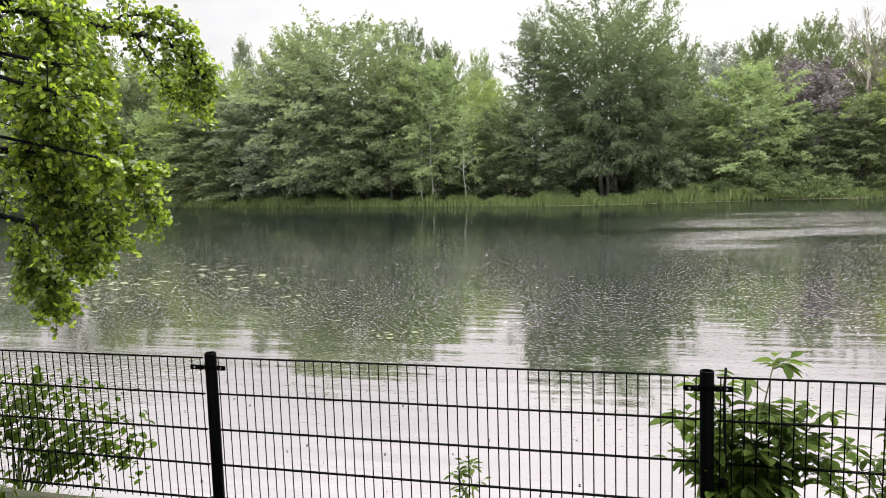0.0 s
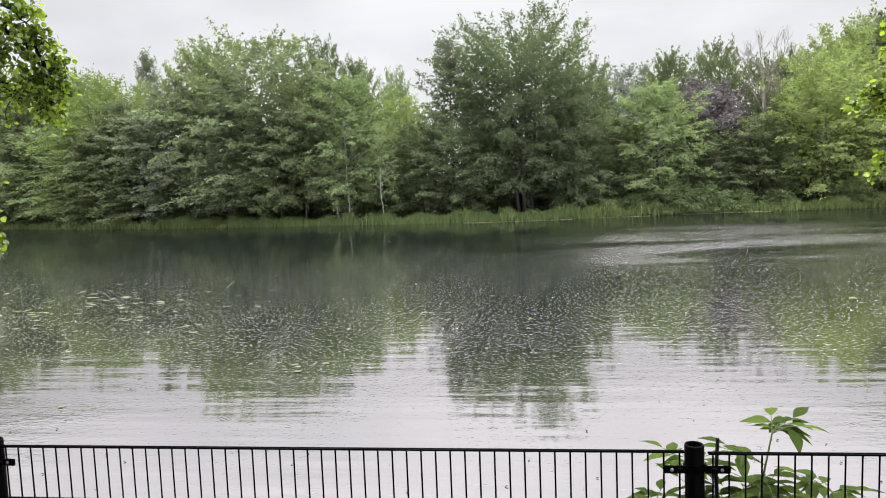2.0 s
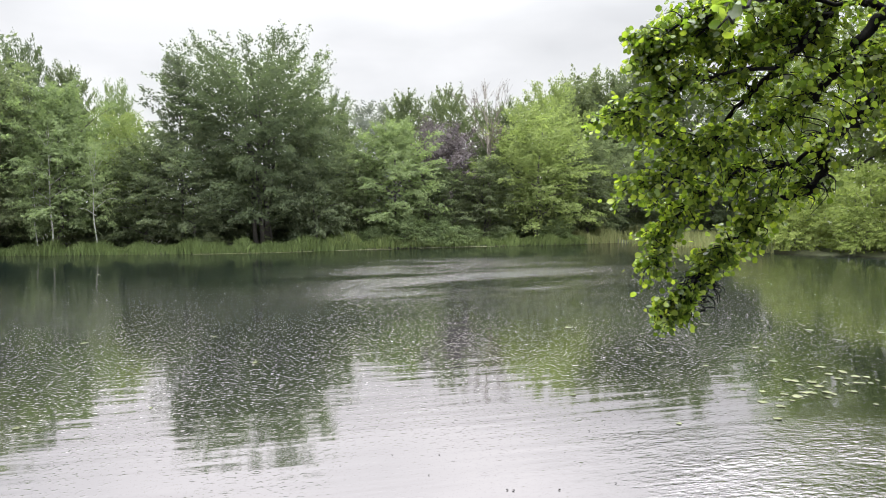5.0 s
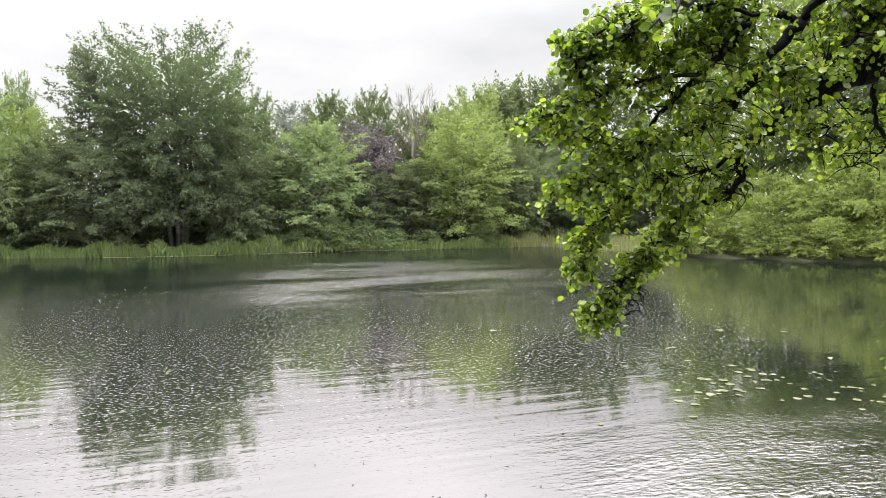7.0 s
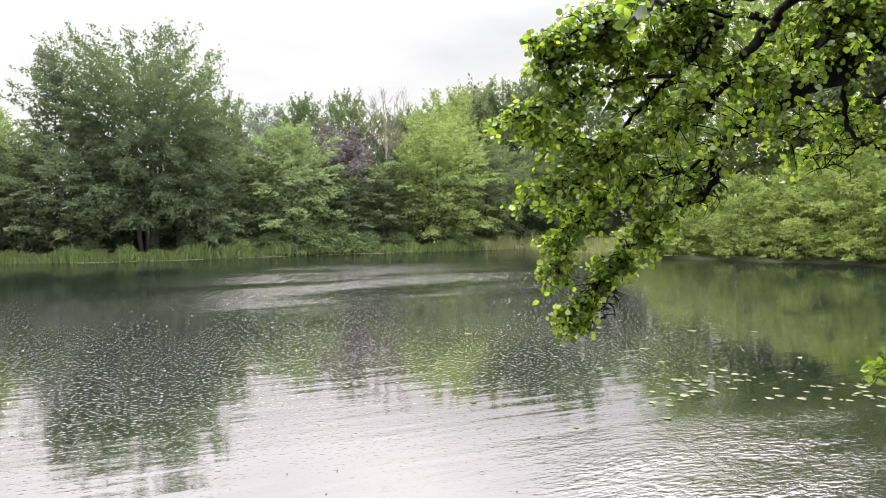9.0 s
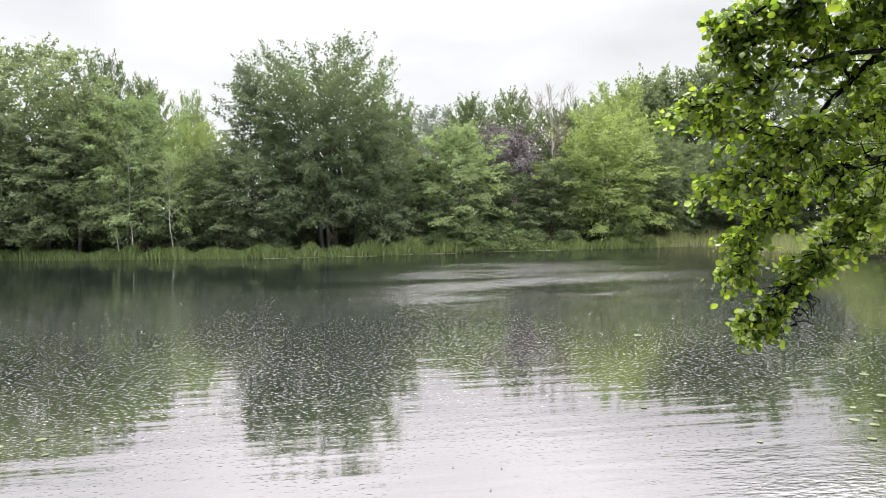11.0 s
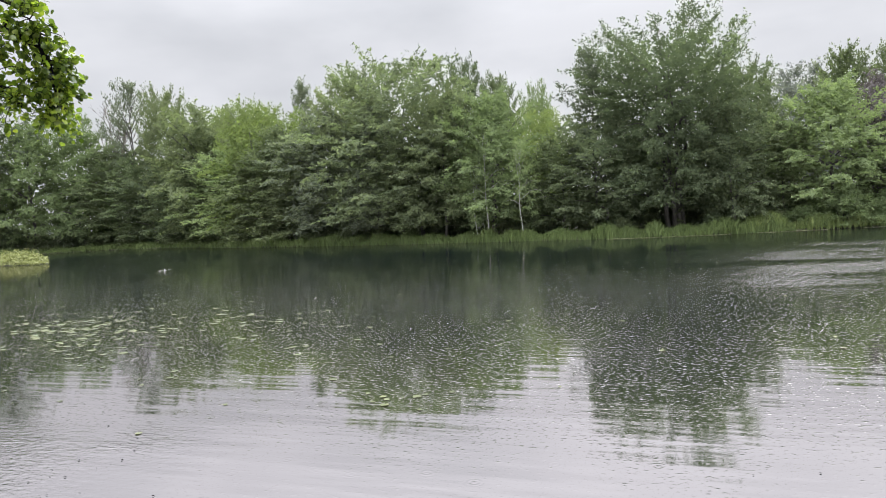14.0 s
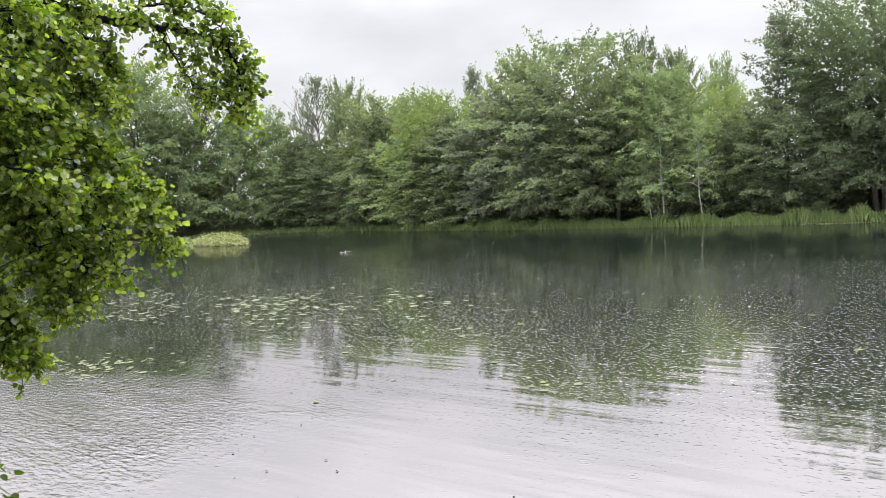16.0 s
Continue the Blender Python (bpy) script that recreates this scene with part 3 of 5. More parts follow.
SPECIES_LABEL = {
    "dark": ("dense dark green broadleaf tree on the far bank", "tree"),
    "mid": ("mid-green broadleaf tree in the bank's woodland", "tree"),
    "light": ("light green broadleaf tree with layered drooping sprays", "tree"),
    "lime": ("yellow-green broadleaf tree with a rounded crown", "tree"),
    "grey": ("grey-green tree with a pointed, layered crown", "tree"),
    "blue": ("tree standing back in the wood, haze put into its leaf colour", "tree"),
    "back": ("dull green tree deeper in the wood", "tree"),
    "purple": ("copper beech with dark purple leaves", "tree"),
    "thin": ("slender airy tree rising above its neighbours", "tree"),
    "sparse": ("tall thin-crowned tree with bare twigs showing", "tree"),
    "bush": ("low yellow-green bush hanging over the water", "bush"),
    "shrub": ("leafy mid-green shrub at the far waterline", "bush"),
    "under": ("dark shaded undergrowth below the woodland trees", "bush"),
    "birch": ("birch with a pale slim trunk at the shore", "tree"),
    "near": ("unseen broadleaf tree added over the near bank as shade", "tree"),
    "big": ("great dark green tree with a wide domed crown", "tree"),
}
tree_rng = random.Random(5)
TURN = {k: 0 for k in SPECIES_LABEL}
USED = set()


def plant_tree(x, y, height, width, species):
    choices = model(species)
    proto = choices[TURN[species] % len(choices)]
    TURN[species] += 1
    size = {"dark": (14, 11), "mid": (12, 9), "light": (11, 8), "lime": (12, 9.5), "grey": (11, 7), "blue": (14, 9), "back": (10, 10), "purple": (11, 8), "thin": (15, 4.5), "sparse": (24, 12), "bush": (5.5, 8), "under": (4, 6), "shrub": (3, 5), "birch": (11, 6), "big": (18, 13.5), "near": (14, 13)}[species]
    clear = 0.3 if species in ("bush", "shrub") else 1.0 if species == "birch" else 1.6 + 0.16 * width
    for _ in range(30):
        if float(shore_distance(np.array([x]), np.array([y]))[0]) > clear:
            break
        x, y, height, width = 2.3 + (x - 2.3) * 1.01, y * 1.01, height * 1.01, width * 1.01
    z = float(ground_height(np.array([x]), np.array([y]))[0])
    sx, sz = width / size[1], (height + (-0.7 - z)) / size[0]
    turn = 0 if species == "big" else tree_rng.uniform(0, 360)
    m = pose(x, y, z - 0.05, 0, 0, turn) @ Matrix.Diagonal((sx, sx, sz, 1))
    if proto.name not in USED:
        USED.add(proto.name)
        proto.matrix_basis = m
        ob = proto
        lab = SPECIES_LABEL[species]
        tagged(ob, lab[0], lab[1], "bushes on the bank" if species in ("bush", "under", "shrub") else "trees round the pond")
    else:
        ob = copy_thing(proto, Matrix.Identity(4))
        ob.matrix_basis = m
    return ob


WOOD_WEST = [(-45.6, 60.2, 15.1, 13.1, "mid"), (-43.8, 66.5, 16.5, 11.7, "lime"), (-37.2, 58.9, 9.6, 12.1, "mid"), (-43.3, 59.5, 9.5, 11.4, "mid"),
             (-44.1, 78.1, 21.0, 4.6, "thin"), (-23.7, 61.5, 18.2, 17.6, "dark"), (-30.8, 64.9, 18.2, 9.9, "mid"), (-23.0, 54.2, 12.1, 6.1, "grey"),
             (-28.4, 54.9, 11.9, 10.7, "grey"), (-33.8, 56.4, 11.2, 9.7, "mid"), (-17.5, 56.4, 13.3, 8.7, "mid"), (-13.1, 56.7, 12.8, 9.5, "light"),
             (-19.2, 54.7, 9.6, 10.0, "mid"), (-15.3, 68.5, 16.5, 6.6, "mid"), (-12.5, 75.3, 16.4, 4.9, "light"), (-9.5, 61.6, 11.5, 8.0, "lime"),
             (-19.4, 69.4, 18.9, 7.4, "dark"), (-7.1, 57.9, 8.6, 7.5, "mid"), (-13.2, 55.0, 10.4, 4.4, "birch"), (-10.1, 54.6, 8.4, 3.4, "birch"), (-14.3, 55.4, 7.4, 3.0, "birch")]
WOOD_MIDDLE = [(1.8, 56.7, 16.7, 13.6, "big"), (-4.4, 57.3, 15.7, 5.0, "thin"), (-3.4, 56.4, 10.2, 8.7, "dark"), (6.2, 55.5, 10.8, 7.6, "dark"),
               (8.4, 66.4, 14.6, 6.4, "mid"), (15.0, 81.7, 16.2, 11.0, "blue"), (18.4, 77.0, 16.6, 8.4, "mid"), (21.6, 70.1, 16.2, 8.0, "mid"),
               (10.1, 58.1, 8.1, 6.0, "mid"), (12.9, 56.0, 10.6, 9.3, "light"), (18.4, 60.6, 11.2, 8.6, "purple"), (17.2, 57.4, 7.0, 6.4, "mid"), (24.8, 64.9, 13.6, 7.0, "mid"),
               (28.3, 67.9, 14.6, 6.2, "mid"), (26.1, 56.5, 12.0, 11.5, "lime"), (21.5, 57.5, 7.7, 7.5, "mid"), (38.9, 72.0, 17.7, 13.0, "mid")]
# last six trees, mostly unseen, are set this tall to darken the reflection
WOOD_EAST = [(30.0, 62.9, 15.7, 10.0, "lime"), (37.9, 72.5, 18.9, 13.0, "mid"), (42.2, 67.9, 19.0, 11.4, "mid"), (46.0, 63.2, 19.1, 12.4, "mid"),
             (32.4, 59.3, 10.3, 8.3, "mid"), (39.8, 62.1, 9.8, 9.6, "dark"), (45.9, 57.6, 11.1, 10.0, "dark"), (51.9, 56.5, 16.9, 12.6, "light"),
             (37.0, 37.4, 4.5, 6.6, "bush"), (39.9, 34.2, 5.6, 8.4, "bush"), (42.2, 31.2, 6.2, 9.2, "bush"), (43.2, 28.3, 7.0, 9.4, "bush"),
             (43.3, 24.0, 6.3, 10.2, "bush"), (48.1, 43.5, 20.0, 15.0, "lime"), (52.0, 38.1, 26.0, 18.0, "lime"), (52.7, 30.5, 25.0, 18.0, "mid"), (52.0, 23.0, 24.0, 17.0, "light"), (50.0, 15.0, 20.0, 16.0, "mid"), (48.0, 7.5, 18.0, 15.0, "mid")]
# light foliage on the farthest trees stands in for haze
WOOD_FAR_WEST = [(-44.6, 73.2, 16.7, 11.0, "lime"), (-52.1, 74.9, 17.5, 10.0, "mid"), (-58.6, 77.0, 17.0, 10.4, "mid"), (-67.5, 78.8, 22.7, 9.6, "mid"),
                 (-75.4, 80.7, 24.9, 9.9, "sparse"), (-82.6, 77.2, 20.1, 11.5, "light"), (-94.0, 71.9, 27.2, 14.1, "sparse"), (-97.5, 62.7, 28.5, 17.6, "light"),
                 (-103.5, 53.4, 30.0, 20.1, "light"), (-67.1, 75.1, 12.3, 13.7, "dark"), (-75.5, 77.0, 14.2, 15.1, "mid"), (-87.8, 73.2, 19.4, 13.8, "light")]
# the two trees beyond x -90 are light for the haze as well
WOOD_CORNER = [(-95.6, 67.8, 21.1, 14.8, "light"), (-58.0, 74.1, 9.7, 13.1, "dark"), (-105.8, 43.5, 20.7, 17.7, "light"), (-46.7, 66.9, 11.5, 13.0, "light"), (-38.5, 65.2, 8.4, 11.1, "mid"),
               (-52.0, 69.5, 9.0, 9.0, "mid")]
# unseen trees behind the path, added to shade the fence, plants and alders
NEAR_BANK = [(-17.0, -5.5, 13.0, 12.0, "near"), (-8.5, -6.0, 14.5, 13.0, "near"), (0.5, -7.0, 14.0, 14.0, "near"), (9.2, -7.4, 13.5, 11.5, "near"), (19.5, -8.8, 14.0, 12.0, "near"),
             (-4.0, -14.0, 15.0, 14.0, "near"), (5.5, -14.5, 15.0, 14.0, "near")]
for row in NEAR_BANK + WOOD_WEST + WOOD_MIDDLE + WOOD_EAST + WOOD_FAR_WEST + WOOD_CORNER:
    plant_tree(*row)


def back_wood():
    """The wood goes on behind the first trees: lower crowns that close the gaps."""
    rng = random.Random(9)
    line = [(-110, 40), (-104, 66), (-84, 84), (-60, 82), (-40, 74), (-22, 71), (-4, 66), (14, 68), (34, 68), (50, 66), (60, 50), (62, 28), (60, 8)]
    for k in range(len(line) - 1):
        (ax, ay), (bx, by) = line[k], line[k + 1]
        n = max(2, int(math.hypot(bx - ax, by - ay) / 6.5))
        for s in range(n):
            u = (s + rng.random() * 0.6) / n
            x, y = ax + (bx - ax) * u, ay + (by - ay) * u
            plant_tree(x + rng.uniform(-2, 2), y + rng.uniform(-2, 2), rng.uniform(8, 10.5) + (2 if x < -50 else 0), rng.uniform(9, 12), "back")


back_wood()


def undergrowth():
    """Shaded bushes under the first trees, all along the far bank."""
    rng = random.Random(19)
    line = [(-114, 38), (-106, 57), (-92, 72), (-80, 81), (-60, 79), (-48, 72), (-34, 66.5), (-23, 63), (-14, 61), (-7, 60), (0, 59), (6, 59), (12, 60), (19, 61), (26, 60.5), (31, 61.5), (39, 62.5), (50, 56)]
    for k in range(len(line) - 1):
        (ax, ay), (bx, by) = line[k], line[k + 1]
        n = max(2, int(math.hypot(bx - ax, by - ay) / 3.6))
        for s in range(n):
            u = (s + rng.random() * 0.7) / n
            plant_tree(ax + (bx - ax) * u, ay + (by - ay) * u + rng.uniform(-1.5, 1), rng.uniform(2.6, 4.2), rng.uniform(4.5, 6.5), "under")


undergrowth()


def bare_tree(at, size, seed):
    """A dead crown of pale upward twigs over the wood."""
    rng = random.Random(seed)
    top = empty_thing("bare_tree", "dead pale tree with bare upward branches", "tree", at=at)
    top.scale = (size, size, size)
    pieces = [tube([(0, 0, -0.3), (0.1, 0, 5), (0, 0.1, 9.3)], [0.22, 0.18, 0.13], 7)]

    def grow(p, d, length, r, depth):
        q = p + d * length
        mid = p.lerp(q, 0.5) + Vector((rng.uniform(-1, 1), rng.uniform(-1, 1), 0)) * length * 0.05
        pieces.append(tube([p, mid, q], [r, r * 0.8, r * 0.6], 5, False))
        if depth:
            for _ in range(3 if depth > 1 else 4):
                e = (d + Vector((rng.uniform(-1, 1), rng.uniform(-1, 1), rng.uniform(-0.1, 0.5))) * 0.55).normalized()
                grow(p.lerp(q, rng.uniform(0.45, 1)), e, length * rng.uniform(0.55, 0.8), r * 0.6, depth - 1)
    for _ in range(9):
        grow(Vector((0, 0.05, rng.uniform(4.5, 9.3))), Vector((rng.uniform(-0.5, 0.5), rng.uniform(-0.5, 0.5), 1)).normalized(), rng.uniform(2, 2.8), 0.05, 3)
    v, f = joined(pieces)
    place_part("trunk", mesh_from("trunk", v, f, BARK_DEAD, True), top)


bare_tree((22.2, 58.6, -0.3), 1.03, 3)
bare_tree((-80.5, 82.0, -0.5), 1.7, 4)


# ---- waterside growth on the far bank ----
def blades(rng, base, height, width, lean, mat, name):
    n = len(base)
    a = rng.random(n) * 6.283
    s = np.stack([np.cos(a), np.sin(a), np.zeros(n)], 1) * (width * (0.6 + 0.8 * rng.random(n)))[:, None]
    tilt = np.stack([rng.normal(0, lean, n), rng.normal(0, lean, n), np.ones(n)], 1)
    h = height[:, None]
    mid = base + tilt * h * 0.55
    tip = base + tilt * h + np.stack([rng.normal(0, lean, n), rng.normal(0, lean, n), np.full(n, -0.06)], 1) * h
    v = np.stack([base - s, base + s, mid + s * 0.8, tip, mid - s * 0.8], 1).reshape(-1, 3)
    k = np.arange(n)[:, None] * 5
    f = k + np.array([[0, 1, 2, 3, 4]])
    return mesh_from(name, v, f, mat)


def along_shore(rng, x0, x1, n, depth0, depth1):
    """Points just inside the far bank between two places along it."""
    c = CURVE[(CURVE[:, 1] > 36)]
    c = c[(c[:, 0] > x0 - 3) & (c[:, 0] < x1 + 3)]
    c = c[np.argsort(c[:, 0])]
    x = x0 + (x1 - x0) * rng.random(n)
    y = np.interp(x, c[:, 0], c[:, 1]) + depth0 + (depth1 - depth0) * rng.random(n)
    return x, y


def reed_belt(name, label, x0, x1, n, d0, d1, height, mat, seed, lean=0.14, width=0.018):
    rng = np.random.default_rng(seed)
    x, y = along_shore(rng, x0, x1, n, d0, d1)
    clump = 0.65 + 0.35 * np.sin(x * 1.9 + 2 * np.sin(x * 0.53)) * np.sin(x * 0.71 + 1.3)
    z = np.maximum(ground_height(x, y), WATER - 0.05) - 0.03
    h = height * clump * (0.6 + 0.6 * rng.random(n))
    ob = new(name, blades(rng, np.stack([x, y, z], 1), h, width, lean, mat, name))
    return tagged(ob, label, "reeds", kind="stuff")


reed_belt("reeds", "green reeds and grass along the far waterline", -34, 10, 15000, -0.3, 2.2, 1.05, FOLIAGE["reed"], 1, width=0.03)
reed_belt("reeds", "bright grass sloping to the water by the great tree", 7, 18, 6000, 0.0, 3.5, 1.3, FOLIAGE["reed"], 2, width=0.03)
reed_belt("reeds", "tall pale reeds at the inlet", 30, 44, 7000, -0.2, 3.0, 1.7, FOLIAGE["reed_pale"], 3, 0.08, 0.028)
reed_belt("reeds", "thin reeds under the woodland edge", 17, 31, 3500, -0.1, 1.5, 1.0, FOLIAGE["reed"], 4, width=0.03)
reed_belt("reeds", "short sedge under the trees on the shaded bank", -90, -34, 9000, -0.2, 2.0, 1.0, FOLIAGE["reed"], 5, width=0.03)


def shore_bushes():
    rng = random.Random(12)
    spots = [(-31, 57.6, 1.7, 3.4), (-27.5, 56.6, 1.5, 2.8), (-38, 61.0, 1.6, 3.6), (-24, 56.2, 1.3, 2.4), (13.5, 54.6, 2.6, 4.5), (16.5, 55.0, 2.4, 4.6), (19.3, 55.4, 1.6, 3.2),
             (22.5, 55.3, 1.4, 2.8), (27.5, 55.6, 2.0, 3.6), (10.5, 54.2, 1.4, 2.6), (4.6, 53.2, 1.3, 2.4), (-1.8, 53.0, 1.2, 2.2), (-45.5, 64.8, 2.2, 4.4), (-53, 69.5, 2.4, 5), (-62, 73.4, 2.6, 5.5),
             (-71, 74.5, 2.4, 5), (36.0, 36.6, 2.4, 4.8), (38.0, 33.2, 2.6, 5.2), (39.6, 29.6, 2.4, 5.2), (40.8, 25.6, 2.8, 5.4), (41.4, 21.4, 2.8, 5.4), (35.4, 39.6, 2.2, 4.4), (38.6, 41.5, 2.4, 5.0)]
    for x, y, h, w in spots:
        plant_tree(x, y, h, w, "bush" if x > 30 else "shrub" if x > 9 else "under")


shore_bushes()


def scum_line():
    """A pale rim of floating plants where water meets the bank."""
    rng = np.random.default_rng(8)
    n = 1600
    x, y = along_shore(rng, -3, 21, n, -0.42, -0.26)
    y = y + 0.12 * np.sin(x * 0.9)
    keep = (np.sin(x * 0.8) + np.sin(x * 0.37 + 1)) > -0.9
    p = np.stack([x, y, np.full(n, WATER + 0.012)], 1)[keep]
    a = rng.random(len(p)) * 6.283
    v, f = leaf_quads(rng, p, np.tile([0, 0, 1.0], (len(p), 1)), np.stack([np.cos(a), np.sin(a), 0 * a], 1), 0.1 + 0.12 * rng.random(len(p)), 0.07 + 0.05 * rng.random(len(p)))
    ob = new("duckweed", mesh_from("duckweed", v, f, FOLIAGE["speck"]))
    tagged(ob, "pale rim of duckweed along the waterline", "duckweed", kind="stuff")


scum_line()


def islet():
    rng = np.random.default_rng(31)
    cx, cy, lx, ly = -65.0, 50.0, 11.6, 2.6
    top = empty_thing("islet", "low islet of yellow-green marsh plants in the pond", "islet", at=(cx, cy, WATER))
    top.rotation_euler = (0, 0, radians(-20))
    n, r = 24, 6
    verts, faces = [(0, 0, 0.32)], []
    for k in range(1, r + 1):
        for s in range(n):
            a = 2 * math.pi * s / n
            w = (k / r) * (1 + 0.12 * math.sin(3 * a) + 0.06 * math.sin(7 * a))
            verts.append((lx * w * math.cos(a), ly * w * math.sin(a), 0.32 * (1 - (k / r) ** 2) - (0.25 if k == r else 0)))
    for s in range(n):
        faces.append((0, 1 + s, 1 + (s + 1) % n))
    for k in range(r - 1):
        for s in range(n):
            a, b = 1 + k * n + s, 1 + k * n + (s + 1) % n
            faces.append((a, a + n, b + n, b))
    place_part("mound", mesh_from("mound", verts, faces, SOIL, True), top)
    m = 9000
    a, q = rng.random(m) * 6.283, np.sqrt(rng.random(m)) * 0.98
    base = np.stack([lx * q * np.cos(a), ly * q * np.sin(a), 0.3 * (1 - q ** 2)], 1)
    grow = (0.35 + 1.1 * np.exp(-((base[:, 0] - 4.6) / 1.6) ** 2) + 0.45 * np.exp(-((base[:, 0] - 0.6) / 1.2) ** 2) + 0.7 * np.exp(-((base[:, 0] - 8.0) / 0.9) ** 2)) * (0.5 + 0.5 * rng.random(m))
    c = base + np.stack([0 * a, 0 * a, grow * rng.random(m)], 1)
    v, f = leaf_quads(rng, c, rng.normal(0, 0.6, (m, 3)) + np.array([0, -0.2, 1]), rng.normal(0, 1, (m, 3)), 0.17 + 0.16 * rng.random(m), 0.1 + 0.08 * rng.random(m))
    place_part("foliage", mesh_from("foliage", v, f, FOLIAGE["marsh"]), top, "pale yellow-green marsh plants")


islet()


# ---- things that float on the pond ----
def pad_mesh():
    n, verts = 14, [(0, 0, 0.004)]
    for k in range(n + 1):
        a = radians(12) + (2 * math.pi - radians(24)) * k / n
        w = 1 + 0.05 * math.sin(5 * a)
        verts.append((w * math.cos(a), w * math.sin(a), 0.016 + 0.012 * math.sin(2 * a + 1)))
    return mesh_from("lily_pad", verts, [(0, k, k + 1) for k in range(1, n + 1)], FOLIAGE["pad"], True)


def lily_pads():
    rng = random.Random(17)
    me = pad_mesh()
    spots = []
    for cx, cy, sx, sy, n in ((-1.8, 8.6, 0.5, 0.35, 12), (-5.8, 10.4, 1.8, 1.3, 10), (-9.5, 12.5, 3.0, 2.0, 22), (-14, 17, 5, 3, 34), (9.5, 8.5, 1.8, 1.2, 10), (11.5, 11.0, 2.5, 2, 12), (-7.5, 8.0, 1.6, 1.0, 12), (-10.8, 6.3, 1.3, 0.5, 110), (11.0, 7.6, 0.9, 0.45, 50), (12.4, 6.3, 0.8, 0.4, 30)):
        for _ in range(n):
            spots.append((rng.gauss(cx, sx), rng.gauss(cy, sy)))
    for x, y in spots:
        ob = new("lily_pad", me)
        r = rng.uniform(0.03, 0.075) * min(1.5, max(1.0, y / 9.0))
        ob.matrix_basis = pose(x, y, WATER + 0.006, rng.uniform(-2, 2), rng.uniform(-2, 2), rng.uniform(0, 360)) @ Matrix.Diagonal((r, r * rng.uniform(0.75, 1), 0.25, 1))
        tagged(ob, "yellow-green lily pad floating on the pond", "lily pad", "lily pads")


lily_pads()


def lily_field():
    """The far part of the lily bed, pads past counting."""
    rng = np.random.default_rng(23)
    n = 1150
    x, y = rng.normal(-15, 5.0, n), rng.normal(13.4, 1.9, n)
    keep = (np.sin(x * 0.9 + y) + rng.normal(0, 0.8, n) > -0.2) & (y > 10)
    x, y = x[keep], y[keep]
    m = len(x)
    a = rng.random((m, 1)) * 6.283 + np.arange(8)[None] * math.pi / 4
    r = (0.03 + 0.1 * rng.random((m, 1)) ** 1.8) * np.ones((1, 8))
    v = np.stack([x[:, None] + r * np.cos(a), y[:, None] + 0.8 * r * np.sin(a), WATER + 0.008 + 0.004 * np.sin(2 * a)], 2)
    ob = new("lily_pads", mesh_from("lily_pads", v.reshape(-1, 3), np.arange(m * 8).reshape(-1, 8), FOLIAGE["pad"]))
    tagged(ob, "wide bed of small lily pads on the pond", "lily pads", kind="stuff")


lily_field()


def drift():
    """Fallen leaves, petals and splashes of weed that drift in loose fields."""
    rng = np.random.default_rng(41)
    n = 2600
    x = rng.uniform(-42, 30, n)
    y = 8.5 + 32 * rng.random(n) ** 1.2
    field = np.sin(x * 0.21 + 1.2 * np.sin(y * 0.3)) + np.sin(y * 0.45 + x * 0.1 + 0.7) + np.where(x < -4, 0.9, 0.0) + rng.normal(0, 0.7, n)
    keep = (field > 0.25) & (shore_distance(x, y) < -1.5)
    x, y = x[keep], y[keep]
    m = len(x)
    a = rng.random(m) * 6.283
    s = np.where(rng.random(m) < 0.05, 2.2, 1.0) * (0.5 + 0.8 * rng.random(m))
    tiltn = np.stack([rng.normal(0, 0.05, m), rng.normal(0, 0.05, m), np.ones(m)], 1)
    v, f = leaf_quads(rng, np.stack([x, y, np.full(m, WATER + 0.01)], 1), tiltn, np.stack([np.cos(a), np.sin(a), 0 * a], 1), 0.06 * s, 0.04 * s)
    ob = new("floating_leaves", mesh_from("floating_leaves", v, f, FOLIAGE["speck"]))
    tagged(ob, "small pale leaves and petals drifting on the water", "floating leaves", kind="stuff")


drift()


def floating_bits(name, label, spots, seed, size, mat):
    """Small flat bits adrift: spots are (x, y, spread x, spread y, count)."""
    rng = np.random.default_rng(seed)
    c = np.concatenate([np.stack([rng.normal(x, sx, n), rng.normal(y, sy, n), np.full(n, WATER + 0.008)], 1) for x, y, sx, sy, n in spots])
    m = len(c)
    a = rng.random(m) * 6.283
    up = np.stack([rng.normal(0, 0.08, m), rng.normal(0, 0.08, m), np.ones(m)], 1)
    s = size * (0.5 + rng.random(m))
    v, f = leaf_quads(rng, c, up, np.stack([np.cos(a), np.sin(a), 0 * a], 1), s, s * 0.6)
    tagged(new(name, mesh_from(name, v, f, mat)), label, "floating leaves", kind="stuff")


floating_bits("dark_litter", "dark sodden leaves and alder cones adrift", ((-4.8, 4.6, 1.0, 0.9, 26), (-1.6, 3.6, 1.2, 0.8, 16), (1.2, 3.2, 1.0, 0.6, 12), (5.0, 5.3, 1.2, 0.8, 26), (3.0, 4.4, 1.5, 0.7, 14)), 44, 0.032, BARK_WET)
floating_bits("drift_line", "pale petals gathered in a drifting line", ((7.5, 21.6, 0.8, 0.2, 22), (9.4, 20.6, 0.8, 0.14, 34), (11.3, 20.1, 0.8, 0.14, 34), (13.0, 19.4, 0.8, 0.2, 24)), 45, 0.06, FOLIAGE["speck"])


